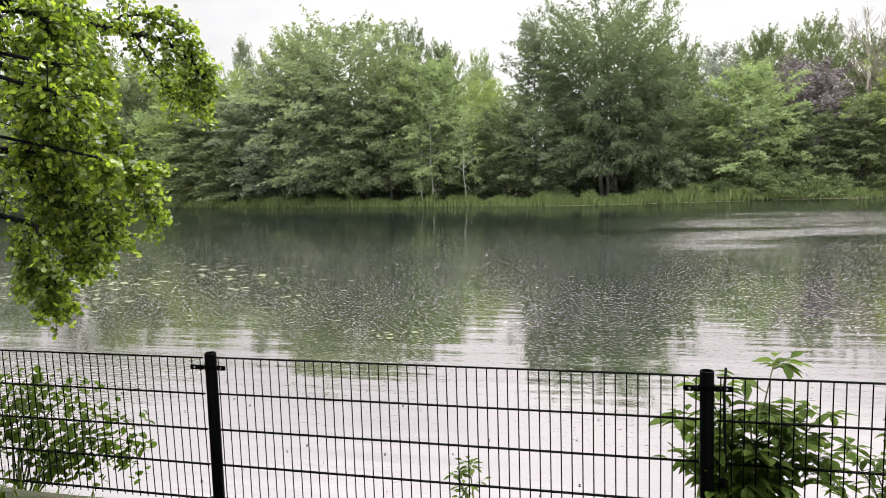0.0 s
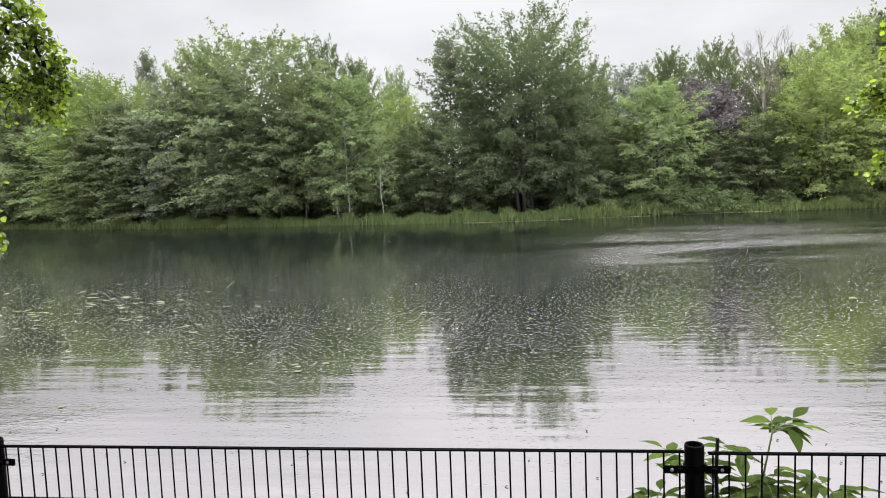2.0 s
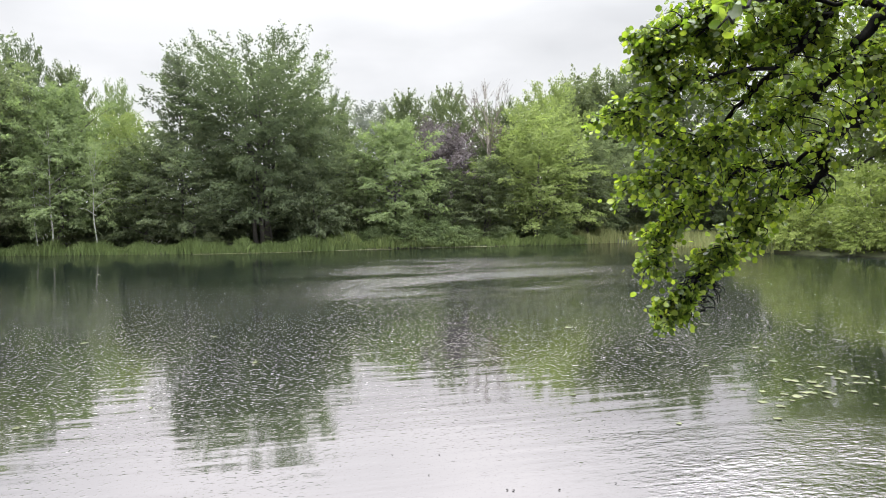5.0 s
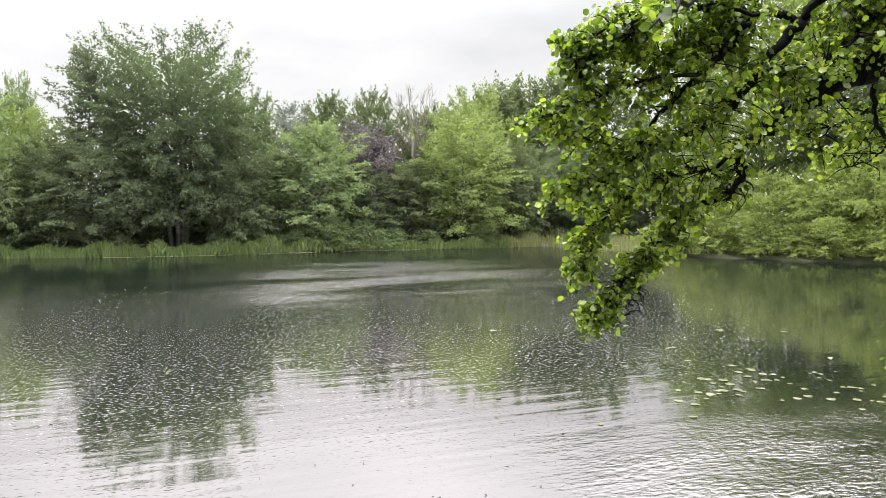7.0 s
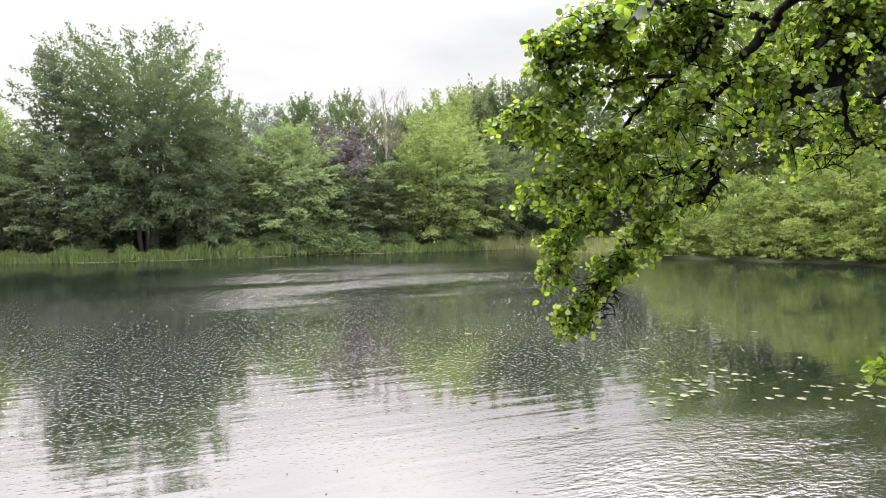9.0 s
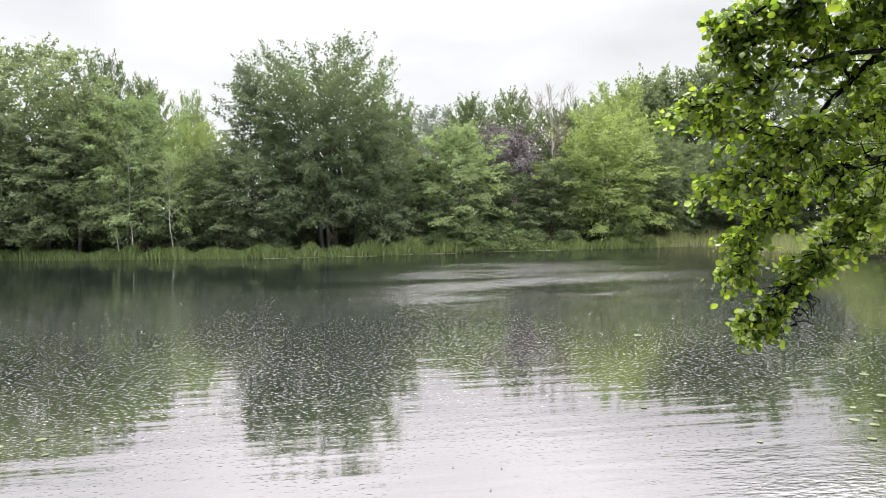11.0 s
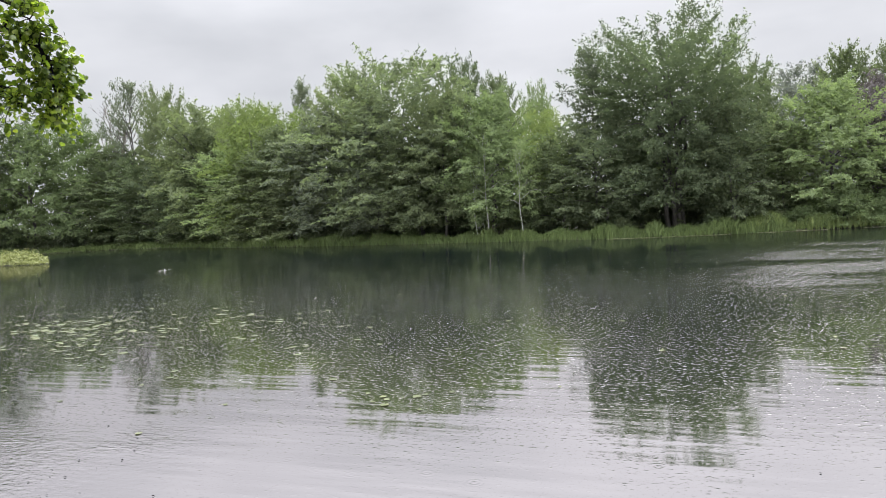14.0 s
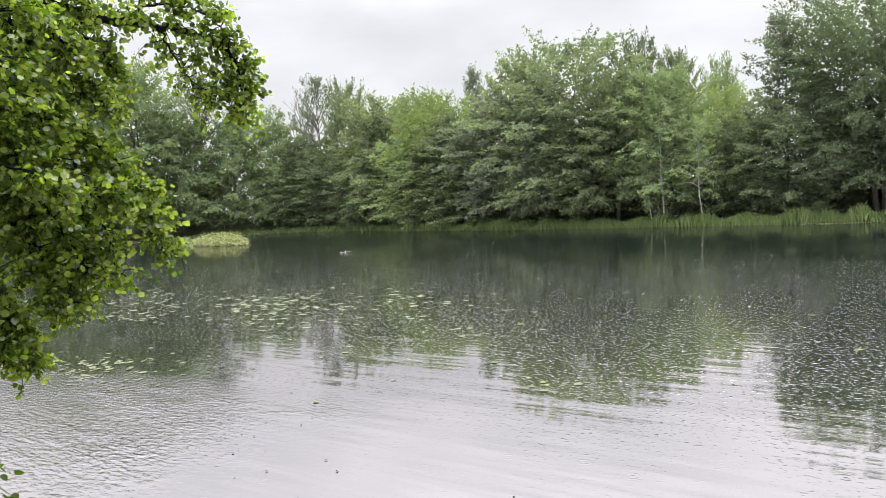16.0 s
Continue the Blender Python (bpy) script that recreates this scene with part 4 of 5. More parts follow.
def floating_branch():
    """A pale stripped branch lying on the water."""
    line = smooth_line([(-0.5, 0.03, 0.02), (-0.2, 0.0, 0.04), (0.05, -0.02, 0.05), (0.5, 0.04, 0.12)], 4)
    knot = tube([(-0.02, 0, 0.0), (0.0, 0, 0.1), (0.02, 0, 0.17)], [0.05, 0.05, 0.02], 7)
    ob = new("branch", mesh_from("branch", *joined([tube(line, taper(len(line), 0.022, 0.01), 6), knot]), BARK_PALE, True))
    ob.location = (-28.6, 33.6, WATER)
    tagged(ob, "pale stripped branch floating on the pond", "branch")


floating_branch()


# ---- the fence ----
PITCH, TOP = 2.52, 0.86
ROD = mesh_from("rod", *tube([(0, 0, 0.035), (0, 0, TOP)], [0.0031, 0.0031], 6), STEEL, True)


HALF = PITCH / 2 - 0.036
RAIL = mesh_from("rail", *tube([(-HALF, 0, 0), (HALF, 0, 0)], [0.0038, 0.0038], 6), STEEL, True)
fence = empty_thing("fence", "low black steel mesh fence along the pond", "fence", at=(0, 0, 0))


def fence_panel(x, tilt):
    """Double rails with upright rods between them; the upper rail pair is the panel's own mesh."""
    pair = joined([tube([(-HALF, s, TOP - 0.004), (HALF, s, TOP - 0.004)], [0.0038, 0.0038], 6) for s in (-0.0055, 0.0055)])
    panel = place_part("panel", mesh_from("panel", *pair, STEEL, True), fence)
    panel.matrix_basis = pose(x, 0, 0, tilt, 0, 0)
    for k in range(1, 5):
        for side in (-0.0055, 0.0055):
            place_part("rail", RAIL, panel).location = (0, side, TOP - 0.004 - 0.2 * k)
    n = 49
    for k in range(n):
        place_part("rod", ROD, panel).location = (-HALF + 0.015 + (2 * HALF - 0.03) * k / (n - 1), 0, 0)


def box_mesh(name, x0, x1, y0, y1, z0, z1, bevel, mat):
    bm = bmesh.new()
    bmesh.ops.create_cube(bm, size=1)
    for v in bm.verts:
        v.co = Vector(((x0 + x1) / 2 + v.co.x * (x1 - x0), (y0 + y1) / 2 + v.co.y * (y1 - y0), (z0 + z1) / 2 + v.co.z * (z1 - z0)))
    bmesh.ops.bevel(bm, geom=bm.edges[:], offset=bevel, segments=2, affect="EDGES")
    me = bpy.data.meshes.new(name)
    bm.to_mesh(me)
    bm.free()
    me.materials.append(mat)
    return me


def post_meshes():
    r, n = 0.031, 20
    verts, faces = [], []
    rings = ((r, 0.0), (r, TOP + 0.02), (r - 0.002, TOP + 0.024), (r - 0.006, TOP + 0.024), (r - 0.007, TOP + 0.018), (r - 0.007, TOP - 0.02))
    for rr, z in rings:
        verts += [(rr * math.cos(2 * math.pi * k / n), rr * math.sin(2 * math.pi * k / n), z) for k in range(n)]
    for a in range(len(rings) - 1):
        faces += [(a * n + k, a * n + (k + 1) % n, (a + 1) * n + (k + 1) % n, (a + 1) * n + k) for k in range(n)]
    faces.append(tuple(range((len(rings) - 1) * n, len(rings) * n)))
    band = [(0.036 * math.cos(a), 0.036 * math.sin(a)) for a in np.linspace(math.pi, 2 * math.pi, 13)]
    bv = [(x * w, y * w, z) for x, y in band for w in (1.0, 0.9) for z in (TOP - 0.062, TOP - 0.036)]
    bf = []
    for k in range(12):
        o, q = 4 * k, 4 * k + 4
        bf += [(o, q, q + 1, o + 1), (o + 1, q + 1, q + 3, o + 3), (o + 3, q + 3, q + 2, o + 2), (o + 2, q + 2, q, o)]
    out = {"post": mesh_from("post", verts, faces, STEEL, True), "band": mesh_from("band", bv, bf, STEEL)}
    for sx in (-1, 1):
        a, b = sorted((0.024 * sx, 0.105 * sx))
        out["clamp", sx] = box_mesh("clamp", a, b, -0.034, -0.026, TOP - 0.062, TOP - 0.036, 0.003, STEEL)
        out["bolt", sx] = mesh_from("bolt", *tube([(0.052 * sx, -0.0335, TOP - 0.049), (0.052 * sx, -0.041, TOP - 0.049)], [0.009, 0.007], 10), STEEL, True)
        out["slot", sx] = mesh_from("slot", *tube([(0.078 * sx, -0.034, TOP - 0.049), (0.078 * sx, -0.0352, TOP - 0.049)], [0.006, 0.006], 10), ZINC, True)
    out["base_plate"] = box_mesh("base_plate", -0.1, 0.1, -0.08, 0.08, -0.01, 0.03, 0.006, STEEL)
    return out


POST = post_meshes()


def fence_post(x, lean):
    post = place_part("post", POST["post"], fence)
    post.matrix_basis = pose(x, 0, 0, 0, lean, 0)
    place_part("band", POST["band"], post)
    for sx in (-1, 1):
        place_part("clamp", POST["clamp", sx], post)
        place_part("bolt", POST["bolt", sx], post)
        place_part("slot", POST["slot", sx], post, "bright slot end of the clamp")
    place_part("base_plate", POST["base_plate"], post)


for k, lean in enumerate((-0.9, 0.4, 0.0, 0.7, -0.4, 0.6, 0.2, -0.3)):
    fence_post((k - 3) * PITCH, lean)
    if k < 7:
        fence_panel((k - 2.5) * PITCH, 0.4 * (-1) ** k)


# ---- plants at the fence ----
def leaflet_mesh(name, mat, long=True):
    """One leaf with a stalk end, folded along the rib, 10 triangles or so; 1 long."""
    outline = ((0, 0), (0.14, 0.10), (0.32, 0.19), (0.52, 0.2), (0.74, 0.12), (1.0, 0)) if long else ((0, 0), (0.2, 0.38), (0.64, 0.45), (0.96, 0.08))
    verts, faces = [], []
    for k, (u, w) in enumerate(outline):
        z = -0.16 * u * u
        verts += [(u, 0, z), (u, w, z + 0.35 * w * (1 if long else 0.4)), (u, -w, z + 0.35 * w * (1 if long else 0.4))]
    for k in range(len(outline) - 1):
        a, b = 3 * k, 3 * k + 3
        faces += [(a, b, b + 1, a + 1), (a, a + 2, b + 2, b)]
    return mesh_from(name, verts, faces, mat, True)


LEAFLET = leaflet_mesh("leaflet", FOLIAGE["elder"])
ALDER_LEAF = leaflet_mesh("leaf", FOLIAGE["alder"], False)
BUSH_LEAF = leaflet_mesh("leaf", FOLIAGE["elder"], False)


def turn_to(direction, up, place, size):
    d = Vector(direction).normalized()
    u = Vector(up) - d * Vector(up).dot(d)
    u = u.normalized() if u.length > 1e-4 else d.orthogonal().normalized()
    s = u.cross(d)
    return Matrix(((d.x * size, s.x * size, u.x * size, place[0]), (d.y * size, s.y * size, u.y * size, place[1]), (d.z * size, s.z * size, u.z * size, place[2]), (0, 0, 0, 1)))


STALK = bark_material("green_stalk", (0.05, 0.07, 0.02), (0.12, 0.15, 0.05), 40.0)


def leafy_plant(name, label, at, stems, seed, leaf=0.085, every=0.1, bare=0.25):
    """A shrub of upright stalks with pinnate leaves: stems are (dx, dy, height) from the foot."""
    rng = random.Random(seed)
    top = empty_thing(name, label, "plant", at=at)
    count = 0
    for dx, dy, h in stems:
        p0 = Vector((rng.uniform(-0.06, 0.06), rng.uniform(-0.06, 0.06), -0.06))
        p2 = Vector((dx, dy, h))
        p1 = p0.lerp(p2, 0.5) + Vector((-dx * 0.2, -dy * 0.2, h * 0.08))
        line = smooth_line([p0, p1, p2], 6)
        place_part("stem", mesh_from("stem", *tube(line, taper(len(line), 0.008, 0.003), 5), STALK, True), top)
        n = max(3, int(h / every))
        for k in range(n):
            u = bare + (1 - bare) * (k + rng.random() * 0.5) / n
            q = p0.lerp(p1, u * 2) if u < 0.5 else p1.lerp(p2, u * 2 - 1)
            if u > 0.87:
                q = p2.copy()
            for side in range(5 if u > 0.87 else 2):
                a = rng.uniform(0, 6.283)
                out = Vector((math.cos(a), math.sin(a), rng.uniform(0.1, 0.6))).normalized()
                rib = rng.uniform(0.09, 0.17) * (0.6 if u > 0.87 else 1.0) * leaf / 0.085
                tip = q + out * rib
                place_part("stalk", mesh_from("stalk", *tube([q, q.lerp(tip, 0.5) + Vector((0, 0, 0.01)), tip], [0.002, 0.0016, 0.001], 4, False), STALK, True), top)
                across = out.cross(Vector((0, 0, 1))).normalized()
                for w, d in ((1.0, out), (0.62, out * 0.5 + across), (0.62, out * 0.5 - across), (0.3, out * 0.35 + across), (0.3, out * 0.35 - across)):
                    if w < 0.5 and rng.random() < 0.35:
                        continue
                    dd = (d + Vector((rng.uniform(-0.2, 0.2), rng.uniform(-0.2, 0.2), rng.uniform(-0.55, 0.05)))).normalized()
                    ob = place_part("leaflet", LEAFLET, top)
                    ob.matrix_basis = turn_to(dd, (rng.uniform(-0.3, 0.3), rng.uniform(-0.3, 0.3), 1), q.lerp(tip, w), leaf * rng.uniform(0.75, 1.3))
                    count += 1
    return top


def foot(x, y):
    return (x, y, float(ground_height(np.array([x]), np.array([y]))[0]))


leafy_plant("elder_shrub", "young green elder growing through the fence", foot(2.75, 0.22),
            [(0.08, 0.0, 0.93), (-0.19, 0.06, 0.78), (-0.32, 0.0, 0.66), (0.3, 0.04, 0.7), (-0.38, 0.06, 0.52), (0.2, -0.05, 0.62), (0.0, 0.05, 0.7)], 51, leaf=0.1, every=0.11, bare=0.3)
leafy_plant("elder_shrub", "dense low elder at the foot of the fence post", foot(2.72, 0.12),
            [(0.1, 0.05, 0.62), (-0.16, 0.02, 0.52), (0.2, 0.0, 0.5), (0.0, -0.04, 0.48), (-0.06, 0.08, 0.6), (0.3, 0.06, 0.42), (-0.28, 0.0, 0.4), (0.12, 0.1, 0.55)], 55, leaf=0.085, every=0.05, bare=0.1)
leafy_plant("elder_shrub", "low green elder with reddish shoots at the fence", foot(3.42, 0.3),
            [(0.0, 0.0, 0.66), (0.2, 0.05, 0.72), (-0.22, 0.02, 0.58), (0.35, 0.05, 0.66), (-0.1, 0.1, 0.5), (0.42, 0.0, 0.6), (0.1, -0.05, 0.45), (-0.3, -0.03, 0.42)], 52, leaf=0.072, every=0.055, bare=0.12)
leafy_plant("elder_shrub", "tangled green shrub spilling over the fence foot", foot(3.95, 0.25),
            [(0.0, 0.0, 0.7), (0.25, 0.0, 0.74), (-0.2, 0.05, 0.62), (0.4, 0.05, 0.66), (0.1, 0.1, 0.6)], 53, leaf=0.072, every=0.06, bare=0.12)
leafy_plant("sapling", "small two-stemmed seedling beyond the fence", foot(1.35, 0.3), [(0.0, 0.0, 0.42), (-0.07, 0.02, 0.36)], 54, leaf=0.05, every=0.12, bare=0.6)


stick = new("stick", mesh_from("stick", *tube([(0, 0, -0.1), (0.006, 0.004, 0.4), (-0.004, 0.0, 0.76), (0.002, 0.002, 0.875)], [0.008, 0.0075, 0.0065, 0.006], 7), BARK_WET, True))
stick.location = foot(2.598, 0.045)
tagged(stick, "bare dark stick standing beside the fence post", "stick")


def broad_bush(name, label, at, stems, seed, leaf=0.06, n_leaf=260, bulk=900):
    """A hanging bush with broad leaves on thin arching shoots."""
    rng = random.Random(seed)
    top = empty_thing(name, label, "bush", at=at)
    lines = []
    for dx, dy, h, fall in stems:
        line = smooth_line([(0, 0, -0.1), (dx * 0.35, dy * 0.35, h * 0.75), (dx * 0.75, dy * 0.75, h), (dx, dy, h - fall)], 5)
        lines.append(line)
        place_part("shoot", mesh_from("shoot", *tube(line, taper(len(line), 0.009, 0.002), 5), STALK, True), top)
    base = np.array([v.co for v in ALDER_LEAF.vertices])
    polys = [tuple(q.vertices) for q in ALDER_LEAF.polygons]
    bulk_v, bulk_f = [], []
    for k in range(n_leaf + bulk):
        line = rng.choice(lines)
        u = rng.uniform(0.3, 1) * (len(line) - 1)
        p = line[int(u)].lerp(line[min(int(u) + 1, len(line) - 1)], u % 1)
        p = p + Vector((rng.gauss(0, 0.07), rng.gauss(0, 0.07), rng.gauss(-0.02, 0.08)))
        m = turn_to((rng.gauss(0, 1), rng.gauss(0, 1), rng.uniform(-1.1, 0.1)), (rng.gauss(0, 0.4), rng.gauss(0, 0.4), 1), p, leaf * rng.uniform(0.7, 1.3))
        if k < n_leaf:
            place_part("leaf", BUSH_LEAF, top).matrix_basis = m
        else:
            a = np.array(m)
            bulk_f += [tuple(i + len(bulk_v) * len(base) for i in q) for q in polys]
            bulk_v.append(base @ a[:3, :3].T + a[:3, 3])
    tagged(place_part("foliage", mesh_from("foliage", np.concatenate(bulk_v), bulk_f, FOLIAGE["elder"], True), top, "crowd of small green leaves"), kind="stuff")
    return top


broad_bush("shore_bush", "leafy green bush hanging over the water behind the fence", foot(-2.1, 0.62),
           [(0.78, 0.42, 0.7, 0.12), (0.62, 0.3, 0.62, 0.2), (0.45, 0.4, 0.86, 0.1), (0.1, 0.3, 0.95, 0.05), (0.7, 0.5, 0.45, 0.15), (0.35, 0.1, 0.55, 0.2), (-0.15, 0.3, 0.9, 0.1), (0.4, 0.4, 0.4, 0.2),
            (0.85, 0.35, 0.55, 0.12), (0.2, 0.2, 0.7, 0.2)], 61, 0.05, 240, 620)
broad_bush("shore_bush", "dense green bush on the bank by the alder", foot(-2.9, 0.4),
           [(0.6, 0.2, 0.85, 0.2), (0.3, 0.1, 0.9, 0.1), (0.0, 0.3, 0.85, 0.2), (-0.4, 0.2, 0.8, 0.2), (0.7, 0.3, 0.6, 0.3)], 62, 0.05, 260, 1300)


def bank_grass():
    rng = np.random.default_rng(71)
    n = 16000
    x = rng.uniform(-6.5, 8.5, n)
    y = rng.uniform(-2.6, 1.1, n)
    keep = (y > -0.35) & ((x < -1.1) | (x > 2.1))
    x, y = x[keep], y[keep]
    h = 0.07 + 0.16 * rng.random(len(x)) ** 2
    ob = new("grass", blades(rng, np.stack([x, y, ground_height(x, y) - 0.01], 1), h, 0.004, 0.35, FOLIAGE["elder"], "grass"))
    tagged(ob, "short green grass and weeds on the near bank", "grass", kind="stuff")


bank_grass()


def bank_stones():
    """Dark wet stones and clods in the edge of the near bank."""
    rng = np.random.default_rng(77)
    n = 420
    x = rng.uniform(-4.5, 1.6, n)
    c = CURVE[(CURVE[:, 1] < 4) & (np.abs(CURVE[:, 0]) < 12)]
    c = c[np.argsort(c[:, 0])]
    y = np.interp(x, c[:, 0], c[:, 1]) - 0.5 * rng.random(n) ** 1.5 + 0.06
    z = ground_height(x, y)
    r = 0.016 + 0.034 * rng.random(n) ** 2
    ball = np.array([(math.cos(a) * w, math.sin(a) * w, h) for h, w in ((-0.5, 0.7), (0.15, 1.0), (0.6, 0.6)) for a in np.arange(6) * math.pi / 3])
    v = np.stack([x, y, z], 1)[:, None] + ball[None] * r[:, None, None] * (0.7 + 0.6 * rng.random((n, 1, 3))) * (0.85 + 0.3 * rng.random((n, 18, 1)))
    faces = []
    for k in range(n):
        o = 18 * k
        for row in (0, 6):
            faces += [(o + row + q, o + row + (q + 1) % 6, o + row + 6 + (q + 1) % 6, o + row + 6 + q) for q in range(6)]
        faces.append(tuple(range(o + 12, o + 18)))
    ob = new("stones", mesh_from("stones", v.reshape(-1, 3), faces, BARK, True))
    tagged(ob, "dark wet stones and clods along the near bank's edge", "stones", kind="stuff")


bank_stones()


# ---- the two alders that hang over the water ----
class Alder:
    """An alder: trunk, boughs with twigs and round leaves strung along their outer part."""

    def __init__(self, label, trunk, r0, r1, seed, leaf=0.037, fill=1.25):
        self.fill = fill
        self.rng = random.Random(seed)
        self.top = empty_thing("alder", label, "tree", at=trunk[0])
        self.origin, self.leaf = Vector(trunk[0]), leaf
        self.twigs, self.places, self.ways, self.sizes = [], [], [], []
        line = smooth_line(trunk, 5)
        place_part("trunk", mesh_from("trunk", *tube([p - self.origin for p in line], taper(len(line), r0, r1), 12), BARK_WET, True), self.top)

    def bough(self, points, r0, r1, start, radius, density, hang=0.25, big=1.0, leaves=20):
        """start: where along the bough the leaves begin; radius: how far twigs reach; density: leaves a metre; leaves: on each twig."""
        rng = self.rng
        line = smooth_line(points, 6)
        line = [p + Vector((rng.gauss(0, 0.01), rng.gauss(0, 0.01), rng.gauss(0, 0.01))) for p in line]
        place_part("bough", mesh_from("bough", *tube([p - self.origin for p in line], taper(len(line), r0, r1), 8), BARK_WET, True), self.top)
        n = len(line) - 1
        length = sum((line[k + 1] - line[k]).length for k in range(n)) * (1 - start)
        for _ in range(max(2, int(length * density * self.fill / 20))):
            u = start + (1 - start) * rng.random() ** 0.85
            k = min(n - 1, int(u * n))
            p = line[k].lerp(line[k + 1], u * n - k)
            along = (line[min(k + 2, n)] - line[max(k - 1, 0)]).normalized()
            reach = radius * rng.uniform(0.5, 1.15) * (1.15 - 0.55 * u)
            d = (along * 0.5 + Vector((rng.gauss(0, 1), rng.gauss(0, 1), rng.gauss(0.12, 0.75)))).normalized()
            e = p + d * reach - Vector((0, 0, hang * reach * rng.random()))
            mid = p.lerp(e, 0.55) + Vector((rng.gauss(0, 0.03), rng.gauss(0, 0.03), 0.12 * reach))
            tw = smooth_line([p, mid, e], 4)
            self.twigs.append(tube([q - self.origin for q in tw], taper(len(tw), 0.0055, 0.0015), 3, False))
            for _ in range(leaves):
                w = (0.3 + 0.7 * rng.random()) * (len(tw) - 1)
                q = tw[int(w)].lerp(tw[min(int(w) + 1, len(tw) - 1)], w % 1)
                self.places.append(q + Vector((rng.gauss(0, 0.026), rng.gauss(0, 0.026), rng.gauss(-0.01, 0.025))))
                self.ways.append((d * 0.5 + Vector((rng.gauss(0, 0.7), rng.gauss(0, 0.7), rng.gauss(-0.4, 0.45)))).normalized())
                self.sizes.append(big * rng.uniform(0.6, 1.25))

    def finish(self, near_count=280):
        rng, o = self.rng, self.origin
        tagged(place_part("twig", mesh_from("twig", *joined(self.twigs), BARK_WET), self.top, "thin dark twigs"), kind="stuff")
        order = list(range(len(self.places)))
        rng.shuffle(order)
        base = np.array([v.co for v in ALDER_LEAF.vertices])
        polys = [tuple(q.vertices) for q in ALDER_LEAF.polygons]
        bulk_v, bulk_f = [], []
        for k, i in enumerate(order):
            m = turn_to(self.ways[i], (rng.gauss(0, 1.0), rng.gauss(0, 1.0), 0.75), self.places[i] - o, self.leaf * self.sizes[i])
            if k < near_count:
                place_part("leaf", ALDER_LEAF, self.top).matrix_basis = m
            else:
                a = np.array(m)
                bulk_f += [tuple(j + len(bulk_v) * len(base) for j in q) for q in polys]
                bulk_v.append(base @ a[:3, :3].T + a[:3, 3])
        tagged(place_part("foliage", mesh_from("foliage", np.concatenate(bulk_v), bulk_f, FOLIAGE["alder"], True), self.top, "mass of round wet green leaves"), kind="stuff")


east = Alder("alder with wet dark boughs drooping to the pond", [(9.4, 0.85, -0.6), (9.1, 1.0, 1.0), (8.6, 1.4, 2.4), (8.2, 1.6, 4.2), (8.1, 1.7, 6.0)], 0.24, 0.08, 81)
east.bough([(8.7, 1.4, 2.2), (7.6, 1.6, 2.9), (6.37, 1.92, 2.69), (6.21, 2.02, 2.54), (6.06, 2.1, 2.5), (5.89, 2.2, 2.37), (5.74, 2.27, 2.29), (5.6, 2.31, 2.15), (5.49, 2.33, 2.03), (5.43, 2.29, 1.86), (5.33, 2.29, 1.76)], 0.11, 0.02, 0.55, 0.28, 150, 0.2, 1)
east.bough([(5.33, 2.29, 1.76), (5.18, 2.39, 1.71), (5.02, 2.49, 1.51), (4.9, 2.55, 1.35), (4.75, 2.61, 1.13), (4.64, 2.68, 1.03)], 0.02, 0.004, 0.12, 0.15, 1250, 0.3, 1)
east.bough([(8.4, 1.6, 3.4), (7.0, 1.8, 3.5), (5.72, 1.95, 2.89), (5.62, 2.01, 2.76), (5.52, 2.06, 2.8), (5.4, 2.13, 2.81), (5.28, 2.21, 2.76), (5.15, 2.27, 2.67), (4.99, 2.36, 2.62), (4.81, 2.46, 2.6), (4.54, 2.6, 2.64)], 0.032, 0.005, 0.45, 0.3, 800, 0.2, 1)
east.bough([(5.57, 1.97, 2.73), (5.46, 2.05, 2.59), (5.36, 2.11, 2.43), (5.26, 2.17, 2.29), (5.06, 2.32, 2.13), (4.82, 2.47, 2.07), (4.56, 2.62, 2.13), (4.35, 2.72, 2.23)], 0.034, 0.004, 0.15, 0.3, 950, 0.3, 1)
east.bough([(5.23, 2.04, 2.71), (5.2, 2.07, 2.65), (5.13, 2.14, 2.55), (5.06, 2.2, 2.46), (4.93, 2.31, 2.29), (4.76, 2.45, 1.97), (4.58, 2.58, 1.84), (4.42, 2.67, 1.82)], 0.028, 0.004, 0.15, 0.3, 900, 0.3, 1)
east.bough([(5.43, 2.26, 2.02), (5.28, 2.36, 1.94), (5.08, 2.48, 1.91), (4.87, 2.59, 1.78), (4.66, 2.69, 1.57), (4.56, 2.7, 1.32)], 0.014, 0.004, 0.15, 0.22, 1050, 0.35, 1)
east.bough([(4.96, 2.09, 2.43), (4.8, 2.25, 2.43), (4.63, 2.39, 2.38), (4.46, 2.52, 2.29), (4.28, 2.64, 2.23)], 0.012, 0.003, 0.15, 0.22, 800, 0.2, 1)
east.bough([(5.27, 2.0, 2.76), (5.07, 2.16, 2.84), (4.85, 2.32, 2.83), (4.63, 2.45, 2.74), (4.45, 2.54, 2.55)], 0.012, 0.003, 0.1, 0.24, 800, 0.2, 1)
east.bough([(6.18, 2.01, 2.51), (6.25, 2.05, 2.46), (6.32, 2.09, 2.22), (6.44, 2.06, 2.12), (6.59, 1.97, 2.06), (6.77, 1.84, 1.99)], 0.02, 0.008, 0.3, 0.3, 420, 0.3, 1)
east.bough([(7.0, 1.8, 3.5), (6.05, 2.01, 2.95), (6.19, 1.99, 2.81), (6.39, 1.89, 2.7)], 0.05, 0.03, 0.1, 0.36, 800, 0.2, 1)
